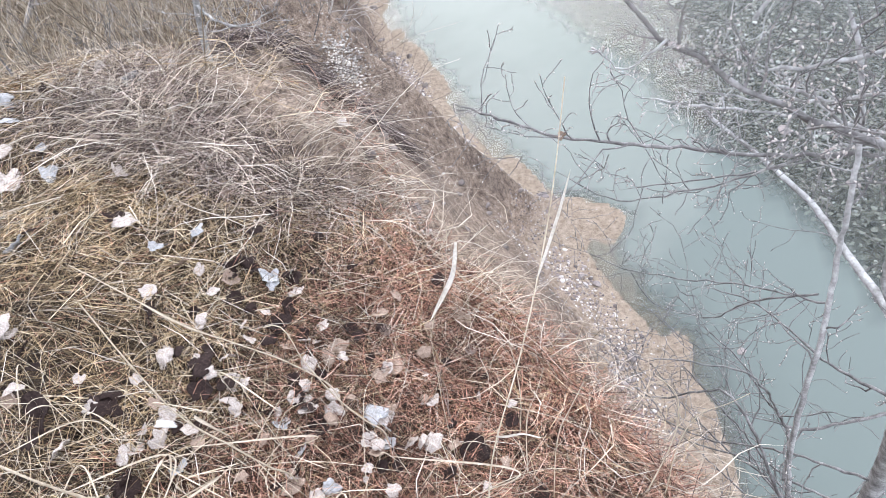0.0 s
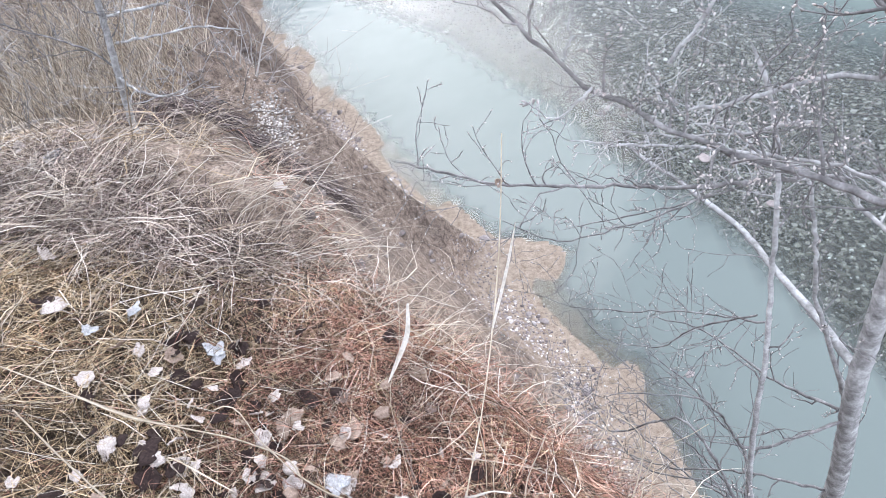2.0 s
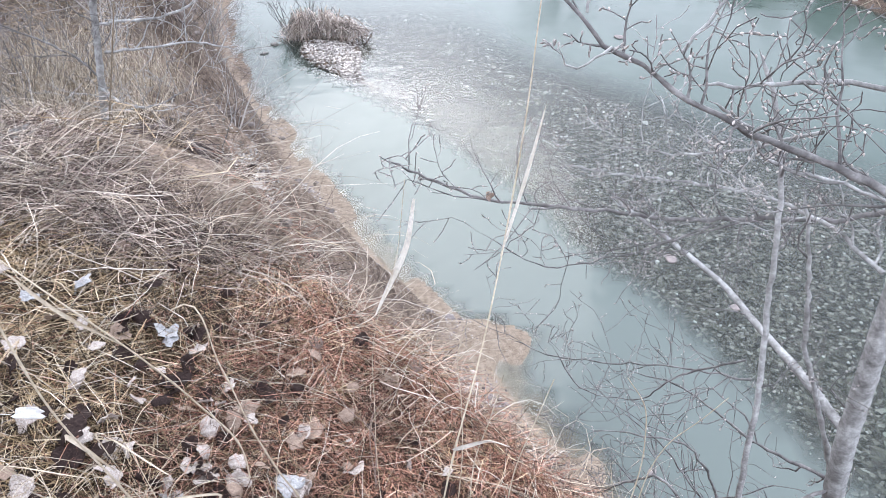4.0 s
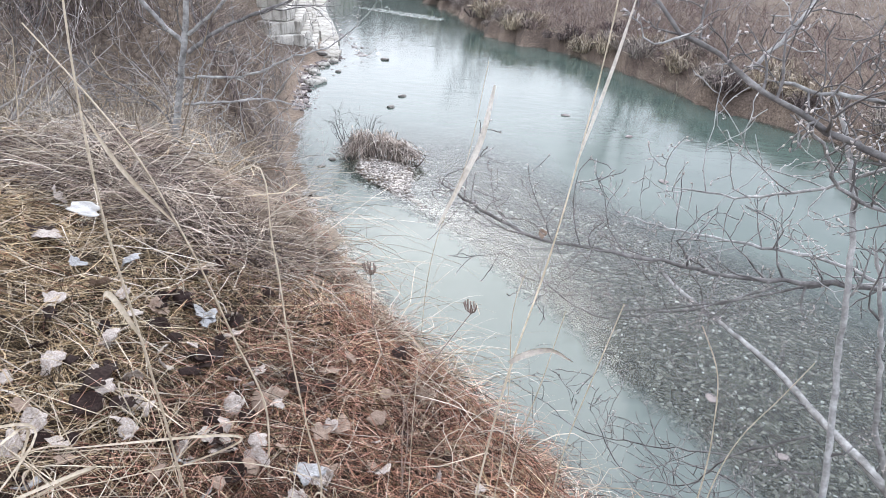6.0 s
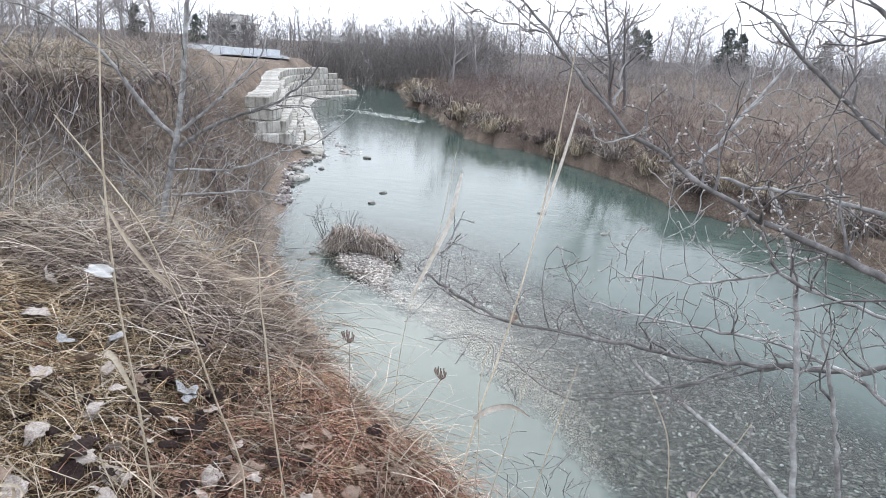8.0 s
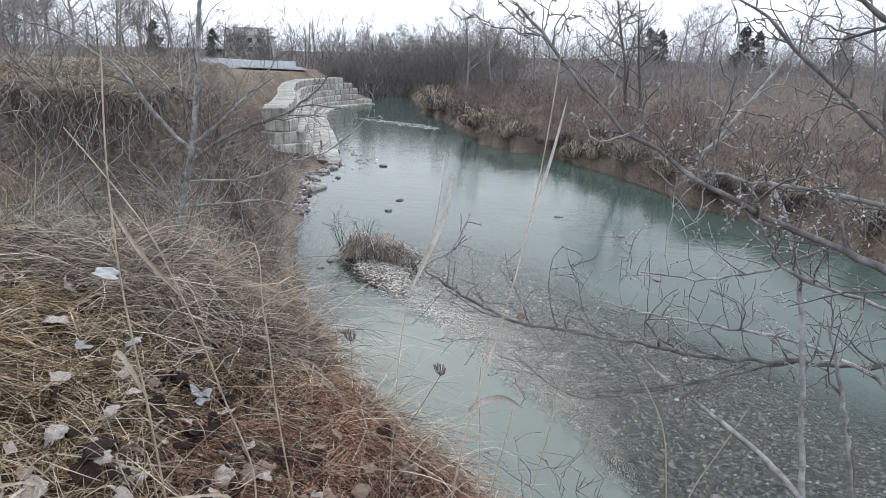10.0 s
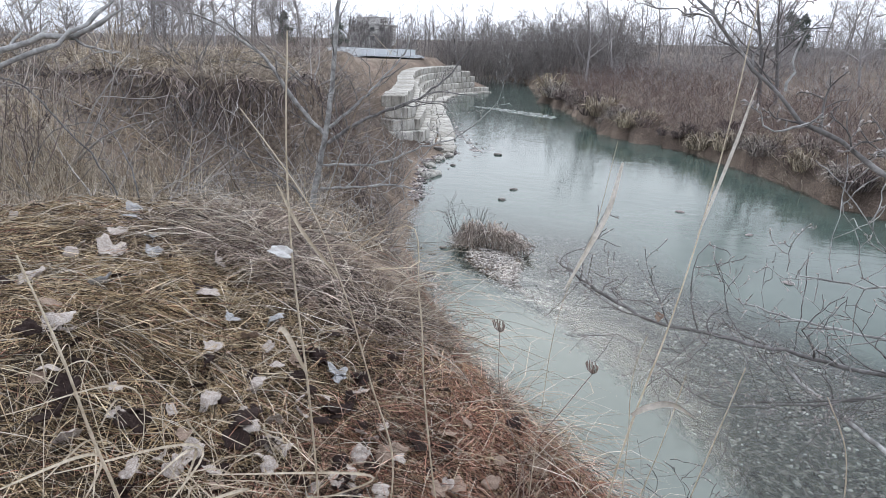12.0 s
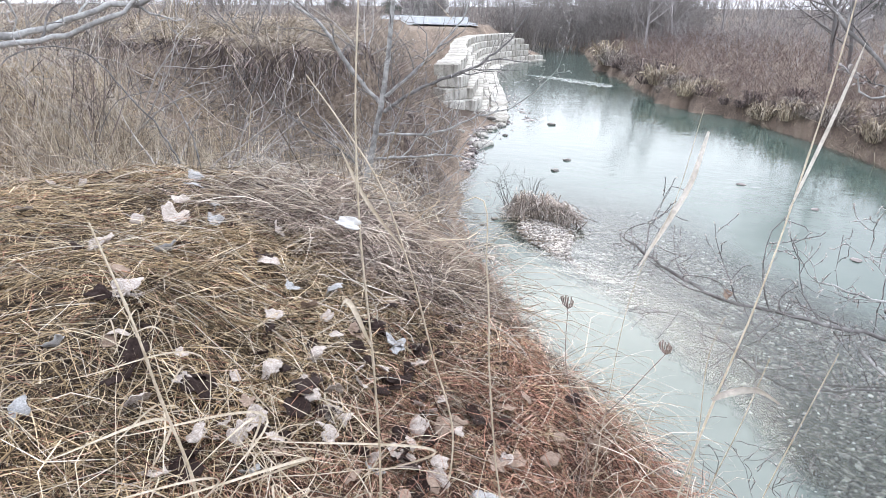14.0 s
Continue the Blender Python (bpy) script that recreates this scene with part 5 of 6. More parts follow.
# ---- road embankment, fence and house on the far left ----
METAL = surface("galvanised_panel", [(0.3, (0.60, 0.63, 0.65)), (0.7, (0.76, 0.78, 0.80))], 3.0, 30.0, roughness=0.5, spec=0.5, bump=0.1)
PLASTER = surface("pale_plaster", [(0.3, (0.74, 0.73, 0.70)), (0.7, (0.84, 0.83, 0.80))], 0.8, 12.0, bump=0.1)
ROOF = surface("grey_roof", [(0.3, (0.42, 0.41, 0.40)), (0.7, (0.55, 0.54, 0.53))], 2.0, 20.0)
PANE = shader("dark_window_glass", 0.1, 0.6)[0]
PANE.node_tree.nodes["Principled BSDF"].inputs["Base Color"].default_value = (0.05, 0.06, 0.07, 1)


def box_mesh(name, x0, x1, y0, y1, z0, z1, material, parent, bevel=0.02, label=""):
    bm = bmesh.new()
    bmesh.ops.create_cube(bm, size=1.0)
    for v in bm.verts:
        v.co = Vector(((x0 + x1) / 2 + v.co.x * (x1 - x0), (y0 + y1) / 2 + v.co.y * (y1 - y0), (z0 + z1) / 2 + v.co.z * (z1 - z0)))
    if bevel:
        bmesh.ops.bevel(bm, geom=bm.edges[:], offset=bevel, segments=1, affect="EDGES")
    me = bpy.data.meshes.new(name)
    bm.to_mesh(me)
    bm.free()
    me.materials.append(material)
    ob = new(name, me)
    ob.parent = parent
    if label:
        ob["label"] = label
    return ob


ASPHALT = surface("pale_worn_asphalt", [(0.3, (0.20, 0.215, 0.23)), (0.7, (0.32, 0.335, 0.35))], 0.6, 9.0, bump=0.1)
rl = spline([tuple(p) for p in lane[2:]], 30)
cols = []
for off in np.linspace(-5.2, 4.2, 9):
    q2 = rl + np.array([off, -0.3 * off])
    cols.append(np.c_[q2, ground_at(q2[:, 0], q2[:, 1]) + 0.2])
road_v = np.concatenate(cols)
road_f = [(c * 30 + i, c * 30 + i + 1, c * 30 + 31 + i, c * 30 + 30 + i) for c in range(8) for i in range(29)]
road = tagged(mesh_object("road", road_v, road_f, ASPHALT), "pale grey asphalt road above the river wall", "road", kind="structure")

barrier = tagged(new("site_fence"), "pale grey metal panel fence along the road", "fence")
for k in range(8):
    x, y = -42.3 + k * 1.78, 76.5
    z = float(ground_at(x, y)) + 0.05
    box_mesh("panel", x, x + 1.75, y, y + 0.05, z - 0.1, z + 0.95, METAL, barrier)
    box_mesh("post", x - 0.09, x - 0.01, y - 0.03, y + 0.06, z - 0.1, z + 1.0, METAL, barrier, 0.01)

house = tagged(new("house"), "pale two-storey house behind bare trees", "house")
zb = float(ground_at(-90, 200)) + 1.2
box_mesh("wall", -96.5, -83.5, 200, 208, zb - 5.5, zb + 5.6, PLASTER, house)
box_mesh("roof", -97, -83, 199.5, 208.5, zb + 5.6, zb + 6.0, ROOF, house, 0.05)
box_mesh("upper_wall", -94, -86, 201, 207, zb + 6.0, zb + 8.0, PLASTER, house)
box_mesh("upper_roof", -94.4, -85.6, 200.6, 207.4, zb + 8.0, zb + 8.3, ROOF, house, 0.05)
for fl in range(2):
    for k in range(4):
        box_mesh("window", -95.2 + k * 3.1, -93.8 + k * 3.1, 199.93, 200.02, zb + 1.2 + fl * 2.7, zb + 2.5 + fl * 2.7, PANE, house, 0.0)


# ---- pebbles, rocks and driftwood ----
PEBBLE = island_colours("river_pebbles", [(0.0, (0.10, 0.083, 0.083)), (0.4, (0.22, 0.185, 0.18)), (0.78, (0.38, 0.34, 0.32)), (1.0, (0.72, 0.69, 0.66))], 0.8)
BAR_PEBBLE = island_colours("pale_bar_gravel", [(0.0, (0.16, 0.145, 0.13)), (0.4, (0.34, 0.31, 0.28)), (1.0, (0.70, 0.66, 0.61))], 0.8)
WET_PEBBLE = island_colours("wet_bed_pebbles", [(0.0, (0.045, 0.042, 0.037)), (0.42, (0.185, 0.173, 0.15)), (0.80, (0.37, 0.345, 0.30)), (0.95, (0.54, 0.515, 0.47)), (1.0, (0.84, 0.83, 0.80))], 0.5, patches=0.9)
WET_ROCK = surface("wet_dark_rock", [(0.3, (0.05, 0.045, 0.04)), (0.7, (0.15, 0.135, 0.12))], 6.0, 50.0, roughness=0.5, spec=0.5, dist=0.02)

ico = bmesh.new()
bmesh.ops.create_icosphere(ico, subdivisions=1, radius=1.0)
ICO_V = np.array([v.co[:] for v in ico.verts])
ICO_F = np.array([[v.index for v in f.verts] for f in ico.faces])
ico.free()


def pebbles(name, label, x, y, z, size, material, seed):
    """Many flattened, uneven stones in one mesh."""
    r = np.random.default_rng(seed)
    n = len(x)
    a = r.uniform(0, 6.283, n)
    sx, sy, sz = size * r.uniform(0.7, 1.4, n), size * r.uniform(0.6, 1.1, n), size * r.uniform(0.3, 0.6, n)
    v = ICO_V[None] * (1 + 0.16 * r.normal(size=(n, len(ICO_V), 1)))
    v = v * np.stack([sx, sy, sz], -1)[:, None]
    c, s = np.cos(a)[:, None], np.sin(a)[:, None]
    vx, vy = v[:, :, 0] * c - v[:, :, 1] * s, v[:, :, 0] * s + v[:, :, 1] * c
    vv = np.stack([vx + x[:, None], vy + y[:, None], v[:, :, 2] + z[:, None]], -1).reshape(-1, 3)
    ff = (ICO_F[None] + (np.arange(n) * len(ICO_V))[:, None, None]).reshape(-1, 3)
    return tagged(mesh_object(name, vv, ff, material), label, "pebbles", kind="stuff")


r9 = np.random.default_rng(9)
n = 4600
py = r9.uniform(1.0, 9.5, n)
pd = np.abs(r9.normal(0.42, 0.16, n))
px = left_shore(py) - pd * np.interp(py, [1, 5, 9], [0.9, 1.15, 0.7])
ok = waves(px, py, 71, 2.0) > -0.45
pebbles("shore_pebbles", "pale and purplish pebbles along the water's edge", px[ok], py[ok], ground_at(px[ok], py[ok]), r9.uniform(0.006, 0.019, n)[ok] * (1 + 0.8 * (r9.uniform(size=n)[ok] > 0.93)), PEBBLE, 91)
n = 1300
qy = r9.uniform(2.4, 6.4, n)
qx = left_shore(qy) - np.abs(r9.normal(0.62, 0.14, n)) * np.interp(qy, [2.4, 5, 6.4], [0.8, 1.2, 1.1])
pebbles("foot_pebbles", "white and mauve pebbles at the foot of the bank", qx, qy, ground_at(qx, qy), r9.uniform(0.005, 0.017, n), PEBBLE, 99)
n = 650
qx, qy = r9.normal(-1.90, 0.10, n), r9.normal(5.62, 0.16, n)
pebbles("slip_pebbles", "white pebbles washed out of the bank face", qx, qy, ground_at(qx, qy) + 0.005, r9.uniform(0.007, 0.020, n), BAR_PEBBLE, 92)
n = 5200
qy = r9.uniform(1.9, 9.0, n)
qx = left_shore(qy) - curve(CREST, qy) * r9.uniform(0.3, 0.95, n)
ok = waves(qx, qy, 72, 2.6) + 0.4 * waves(qx, qy, 73, 9.0) > 0.0
pebbles("bank_stones", "small stones stuck in the bank face", qx[ok], qy[ok], ground_at(qx[ok], qy[ok]), r9.uniform(0.003, 0.013, n)[ok] * (1 + (r9.uniform(size=n)[ok] > 0.95)), BAR_PEBBLE, 93)
n = 44000
bx, by = r9.uniform(-4.5, 10, n), r9.uniform(2.5, 21, n)
bz = ground_at(bx, by)
ok = (bz > -0.60) & (bz < -0.05) & (bx > left_shore(by) + 0.35) & (bx < curve(RIGHT, by) - 0.5)
bx, by, bz = bx[ok], by[ok], bz[ok]
bs = r9.uniform(0.009, 0.032, len(bx)) * np.interp(by, [4, 12, 20], [0.75, 1.1, 1.4]) * (1 + 0.9 * (r9.uniform(size=len(bx)) > 0.95))
pebbles("bed_pebbles", "rounded pebbles on the shallow river bed", bx, by, bz + 0.2 * bs, bs, WET_PEBBLE, 94)
n = 3400
qs = r9.uniform(0, 1, n) ** 1.5
qx, qy = -3.7 + 2.4 * qs + r9.normal(0, 0.5, n), 16.0 - 3.2 * qs + r9.normal(0, 0.5, n)
qz = ground_at(qx, qy)
ok = qz > -0.16
pebbles("bar_gravel", "pale gravel around the debris clump", qx[ok], qy[ok], qz[ok] + 0.01, r9.uniform(0.015, 0.05, n)[ok], BAR_PEBBLE, 95)


def rock(name, label, x, y, size, seed, flat=0.5, sink=0.25, material=WET_ROCK, group="rocks in the water"):
    bm = bmesh.new()
    bmesh.ops.create_icosphere(bm, subdivisions=3, radius=1.0)
    for v in bm.verts:
        k = 1 + 0.32 * noise.noise(v.co * 1.3 + Vector((seed, 0, 0))) + 0.10 * noise.noise(v.co * 4 + Vector((0, seed, 0)))
        v.co = Vector((v.co.x * k * size, v.co.y * k * size * 0.75, v.co.z * k * size * flat))
    me = bpy.data.meshes.new(name)
    bm.to_mesh(me)
    bm.free()
    me.shade_smooth()
    me.materials.append(material)
    ob = new(name, me)
    ob.matrix_basis = pose(x, y, max(float(ground_at(x, y)), 0.0) + size * flat * (0.5 - sink), 0, 0, seed * 57)
    return tagged(ob, label, "rock", group)


for k, (x, y, s_) in enumerate([(-4.66, 24.2, 0.17), (-4.69, 22.4, 0.18), (-7.1, 31.8, 0.24), (-9.4, 28.3, 0.22), (-8.3, 28.1, 0.18), (-8.8, 25.6, 0.16), (-10.0, 31.0, 0.3), (-9.2, 30.2, 0.24), (-4.9, 16.2, 0.12), (-5.0, 15.6, 0.10)]):
    rock("wet_rock", "dark wet rock breaking the water", x, y, s_, k + 1, 0.35, 0.3)
for k, (x, y, s_) in enumerate([(3.72, 16.6, 0.15), (1.36, 23.0, 0.16), (3.3, 20.8, 0.13), (3.0, 7.6, 0.10), (3.6, 6.6, 0.08), (2.05, 4.15, 0.05)]):
    rock("pale_rock", "pale rock just under the rippling water", x, y, s_, k + 21, 0.3, 0.42, PEBBLE, "pale rocks in the water")
for k, (x, y, s_) in enumerate([(-0.05, 6.25, 0.07), (0.98, 3.95, 0.06), (1.02, 3.3, 0.055), (0.62, 4.9, 0.05), (0.45, 5.0, 0.045), (-1.95, 7.35, 0.06), (0.90, 3.6, 0.045)]):
    rock("shore_stone", "pale stone lying on the muddy shore", x, y, s_, k + 41, 0.55, 0.1, PEBBLE, "stones on the shore")

# ---- the clump of dead reeds on the gravel bar ----
REED = island_colours("grey_dead_reeds", [(0.0, (0.09, 0.07, 0.06)), (0.25, (0.32, 0.265, 0.225)), (0.6, (0.56, 0.48, 0.42)), (1.0, (0.84, 0.77, 0.70))])
clump = root_of("reed_clump", (-3.85, 16.3, 0.1), "tangled clump of drooping grey-brown dead reeds on gravel", "reeds")
n = 1100
along_ = r9.uniform(-0.85, 0.95, n)
crest_ = np.interp(along_, [-0.85, -0.6, -0.3, 0.2, 0.6, 0.95], [0.45, 0.85, 0.62, 0.72, 0.62, 0.30]) * (1 + 0.18 * np.sin(along_ * 11))
cbx, cby = -3.75 + along_ + r9.normal(0, 0.10, n), 16.55 - 0.12 * along_ + r9.normal(0, 0.16, n)
up_ = r9.uniform(size=n) < 0.75
cbz = ground_at(cbx, cby) + np.where(up_, crest_ * r9.uniform(0.45, 1.0, n), 0.0)
ca2 = r9.uniform(0, 6.283, n)
reach = r9.uniform(0.12, 0.5, n)
ctx, cty = cbx + np.cos(ca2) * reach + 0.10 * along_, cby + np.sin(ca2) * reach
v, f = blades(np.stack([cbx, cby, cbz], -1), np.stack([ctx, cty, np.maximum(ground_at(ctx, cty), 0) + r9.uniform(0.0, 0.2, n)], -1), np.where(up_, 0.10, crest_ * 0.8) * r9.uniform(0.5, 1.2, n), r9.uniform(0.005, 0.015, n), r9, 6, 0.15)
tagged(mesh_object("reed_mass", v, f, REED, clump), kind="stuff")
out = {0: [], 1: [], 2: []}
for k in range(16):
    a = r9.uniform(0, 6.283)
    grow(r9, (-4.25 + 0.35 * np.cos(a), 16.7 + 0.3 * np.sin(a), 0.05), (np.cos(a) * 0.6, np.sin(a) * 0.6, 1), r9.uniform(0.7, 1.3), 0.014, 0, 2, out, kids=(4, 0), n=5, wander=0.2)
v, f = branch_mesh([(p, q.clip(0.004)) for p, q in out[0] + out[1]], 4)
tagged(mesh_object("twig_spray", v, f, DARK_BARK, clump), kind="stuff")
settle(clump)

# ---- fallen leaves ----
PALE_LEAF = surface("bleached_leaf", [(0.3, (0.24, 0.19, 0.16)), (0.52, (0.48, 0.42, 0.375)), (0.75, (0.76, 0.71, 0.66))], 18.0, 160.0, roughness=0.7, bump=0.5, dist=0.002)
DARK_LEAF = surface("rotten_leaf", [(0.3, (0.016, 0.010, 0.009)), (0.6, (0.042, 0.028, 0.025)), (0.8, (0.10, 0.072, 0.060))], 15.0, 130.0, roughness=0.85, spec=0.12, bump=0.5, dist=0.002)
GREY_LEAF = surface("silvery_leaf", [(0.3, (0.22, 0.215, 0.21)), (0.55, (0.40, 0.40, 0.40)), (0.8, (0.60, 0.605, 0.61))], 16.0, 150.0, roughness=0.6, bump=0.5, dist=0.002)
BROWN_LEAF = surface("tan_leaf", [(0.3, (0.20, 0.14, 0.105)), (0.6, (0.36, 0.27, 0.21)), (0.8, (0.54, 0.45, 0.38))], 16.0, 150.0, roughness=0.65, bump=0.5, dist=0.002)


def leaf_mesh(seed, material, lobes):
    """A curled, lobed leaf one unit long with a midrib fold and a little thickness."""
    r = np.random.default_rng(seed)
    rings, around = 4, 22
    curl, twist, fold = r.uniform(0.1, 0.9), r.uniform(-0.8, 0.8), r.uniform(0.05, 0.7)
    ragged = np.convolve(np.tile(r.normal(size=around) * 0.30, 3), [0.25, 0.5, 0.25], "same")[around:2 * around]
    verts = [(0, 0, 0)]
    for k in range(1, rings + 1):
        for j in range(around):
            a = 2 * np.pi * j / around
            rad = 0.5 * (1 + 0.07 * np.cos(lobes * a + seed) + 0.05 * np.cos(11 * a + seed) + ragged[j]) * (0.80 + 0.28 * abs(np.cos(a / 2)))
            rad *= k / rings
            x, y = rad * np.cos(a), rad * np.sin(a) * 0.86
            z = curl * (x * x + 0.6 * y * y) + fold * abs(y) * 0.5 + twist * x * y + 0.07 * np.sin(9 * x + seed) * np.cos(11 * y + seed)
            verts.append((x, y, z))
    faces = [(0, 1 + j, 1 + (j + 1) % around) for j in range(around)]
    for k in range(rings - 1):
        for j in range(around):
            a0, b0 = 1 + k * around + j, 1 + k * around + (j + 1) % around
            faces.append((a0, a0 + around, b0 + around, b0))
    m = len(verts)
    verts += [(x, y, z - 0.012) for x, y, z in verts]
    faces += [tuple(m + i for i in reversed(fc)) for fc in faces[:]]
    for j in range(around):
        a0, b0 = 1 + (rings - 1) * around + j, 1 + (rings - 1) * around + (j + 1) % around
        faces.append((a0, a0 + m, b0 + m, b0))
    s = np.linspace(0, 1, 5)
    stalk = np.stack([-0.45 - 0.4 * s, 0.08 * s * s, curl * 0.2 + 0.05 * s], -1)
    tv, tf = tubes([stalk], [np.full(5, 0.014)], 4)
    base = len(verts)
    verts += [tuple(q) for q in tv]
    faces += [tuple(int(i) + base for i in fc) for fc in tf]
    me = bpy.data.meshes.new("leaf")
    me.from_pydata(verts, [], faces)
    me.shade_smooth()
    me.materials.append(material)
    return me


lr = random.Random(21)


def leaves(kinds, rows, label, lift=0.05):
    for x, y, cm in rows:
        ob = new("fallen_leaf", kinds[lr.randrange(len(kinds))])
        s = cm / 100 * lr.uniform(0.8, 1.1)
        flip = 180 if lr.random() < 0.35 else 0
        ob.matrix_basis = pose(x, y, float(ground_at(x, y)) + lift + (0.012 if flip else 0) + 0.06 * float(np.clip(waves(np.array(x), np.array(y), 39, 5.0) + 0.15, 0, 1)), flip + lr.gauss(0, 22), lr.gauss(0, 22), lr.uniform(0, 360)) @ Matrix.Diagonal((s, s, s, 1))
        tagged(ob, label, "leaf", "leaves on the grass")


pale_kinds = [leaf_mesh(k, PALE_LEAF, 5) for k in range(4)]
dark_kinds = [leaf_mesh(k + 10, DARK_LEAF, 5) for k in range(4)]
grey_kinds = [leaf_mesh(k + 20, GREY_LEAF, 3) for k in range(3)]
tan_kinds = [leaf_mesh(k + 30, BROWN_LEAF, 5) for k in range(3)]
leaves(pale_kinds, [(-0.46, 1.02, 6), (-0.26, 1.0, 6), (-0.2, 1.01, 5), (-0.09, 0.95, 5), (0.01, 0.96, 5), (-0.63, 1.05, 6), (-0.29, 1.19, 4), (-0.42, 1.41, 4), (-0.59, 1.16, 5), (-0.56, 0.89, 7), (-0.55, 0.83, 6), (-0.6, 0.85, 4), (-0.73, 0.75, 7), (-0.92, 1.45, 9), (-1.03, 1.64, 6), (-1.38, 1.56, 10), (-0.99, 1.0, 7), (-0.42, 1.02, 4), (-0.28, 1.06, 5), (-0.28, 1.11, 5), (-0.09, 1.16, 4)], "bleached whitish poplar leaf on the grass")
leaves(pale_kinds, [(0.04, 1.09, 5), (0.07, 0.97, 6), (-0.76, 1.23, 5), (-0.08, 0.88, 4), (-0.01, 0.84, 5), (-0.88, 0.86, 5), (-0.39, 1.34, 5), (-1.49, 1.7, 9), (-1.31, 1.2, 7), (-0.99, 0.98, 6), (-0.96, 1.0, 5), (-0.78, 0.93, 4), (-0.62, 0.78, 7), (-1.41, 2.21, 5), (-0.63, 1.04, 5), (-0.66, 1.34, 4), (-0.59, 1.17, 5), (-0.32, 1.19, 4), (-0.3, 1.02, 5), (-0.21, 1.04, 5), (-0.44, 0.97, 5)], "bleached whitish poplar leaf on the grass")
leaves(dark_kinds, [(-0.55, 1.03, 10), (-0.52, 0.98, 8), (-0.81, 0.82, 11), (-0.58, 1.4, 6), (-0.39, 1.28, 7), (-0.4, 1.22, 7), (-0.37, 0.96, 7), (-0.72, 1.16, 5), (-0.92, 0.97, 5), (0.16, 1.0, 8), (-0.59, 0.72, 6), (-0.33, 1.21, 5), (-0.7, 0.88, 9), (-0.7, 0.92, 7), (-1.0, 0.93, 6), (-0.57, 1.53, 7), (-0.73, 1.18, 4), (-0.59, 0.72, 6)], "dark rotting brown leaf on the grass", 0.05)
leaves(grey_kinds, [(-0.73, 1.47, 7), (-0.81, 1.39, 5), (-1.16, 1.3, 6), (-0.09, 1.02, 7), (-0.24, 0.89, 5), (-1.22, 2.12, 8), (-1.27, 1.62, 8), (-1.55, 1.85, 8), (-0.49, 0.78, 5), (-0.15, 0.81, 5), (-0.04, 0.95, 4), (-0.46, 1.35, 5), (-0.92, 0.75, 5), (-0.84, 0.6, 5), (-1.66, 1.98, 8), (-1.35, 1.71, 7), (-0.31, 0.94, 5), (-0.47, 1.37, 6)], "silvery grey leaf lying on the grass")
leaves(tan_kinds[:1] + pale_kinds[:2] + dark_kinds, [(x, y, c) for x, y, c in zip([lr.gauss(-0.25, 0.32) for _ in range(26)], [lr.gauss(1.08, 0.2) for _ in range(40)], [lr.uniform(2.5, 4.5) for _ in range(40)]) if x < 0.35], "withered tan leaf among the grass", 0.05)
leaves(tan_kinds[:2] + pale_kinds[:2] + dark_kinds[:3], [(lr.uniform(-2.6, -0.4), lr.uniform(0.5, 2.3), lr.uniform(3, 6)) for _ in range(45)], "withered leaf half hidden in the straw", 0.045)
leaves(dark_kinds + tan_kinds[:1], [(min(lr.gauss(-0.32, 0.22), 0.2), lr.gauss(1.18, 0.2), lr.uniform(3, 6)) for _ in range(44)], "dark rotting leaf scrap in the leaf drift", 0.05)
leaves(pale_kinds + tan_kinds, [(min(lr.gauss(-0.22, 0.26), 0.25), lr.gauss(1.02, 0.14), lr.uniform(2.5, 5)) for _ in range(34)], "pale torn leaf scrap in the leaf drift", 0.055)


# ---- earth clods on the bank ----
CLOD = surface("dry_earth_clod", [(0.3, (0.10, 0.084, 0.077)), (0.55, (0.22, 0.188, 0.172)), (0.75, (0.36, 0.32, 0.295))], 9.0, 70.0, bump=0.6, dist=0.01)
n = 1500
kx, ky = r9.uniform(-9, 0.6, n), r9.uniform(2.0, 22.0, n)
ku = (left_shore(ky) - kx) / curve(CREST, ky)
ok = ((ku > 0.25) & (ku < 1.0)) | ((ky - 0.42 * kx > 9.5) & (ky - 0.42 * kx < 12.8) & (ku > 0))
pebbles("earth_clods", "crumbled earth clods on the eroded bank", kx[ok], ky[ok], ground_at(kx[ok], ky[ok]), r9.uniform(0.02, 0.10, n)[ok] * np.interp(ky[ok], [2, 8, 20], [0.5, 0.9, 1.6]), CLOD, 98)

# ---- tall dry grass stalks in front of the eye ----
DRY_STALK = surface("dry_stalk", [(0.3, (0.42, 0.35, 0.25)), (0.6, (0.60, 0.52, 0.405)), (0.8, (0.76, 0.69, 0.58))], 30.0, 200.0, roughness=0.6, bump=0.2, dist=0.001)
PALE_STALK = surface("bleached_stalk", [(0.3, (0.52, 0.47, 0.39)), (0.7, (0.78, 0.74, 0.67))], 30.0, 200.0, roughness=0.6, bump=0.2, dist=0.001)
BROWN_STALK = surface("brown_stalk", [(0.3, (0.22, 0.165, 0.14)), (0.7, (0.40, 0.31, 0.26))], 30.0, 200.0, roughness=0.7, bump=0.2, dist=0.001)


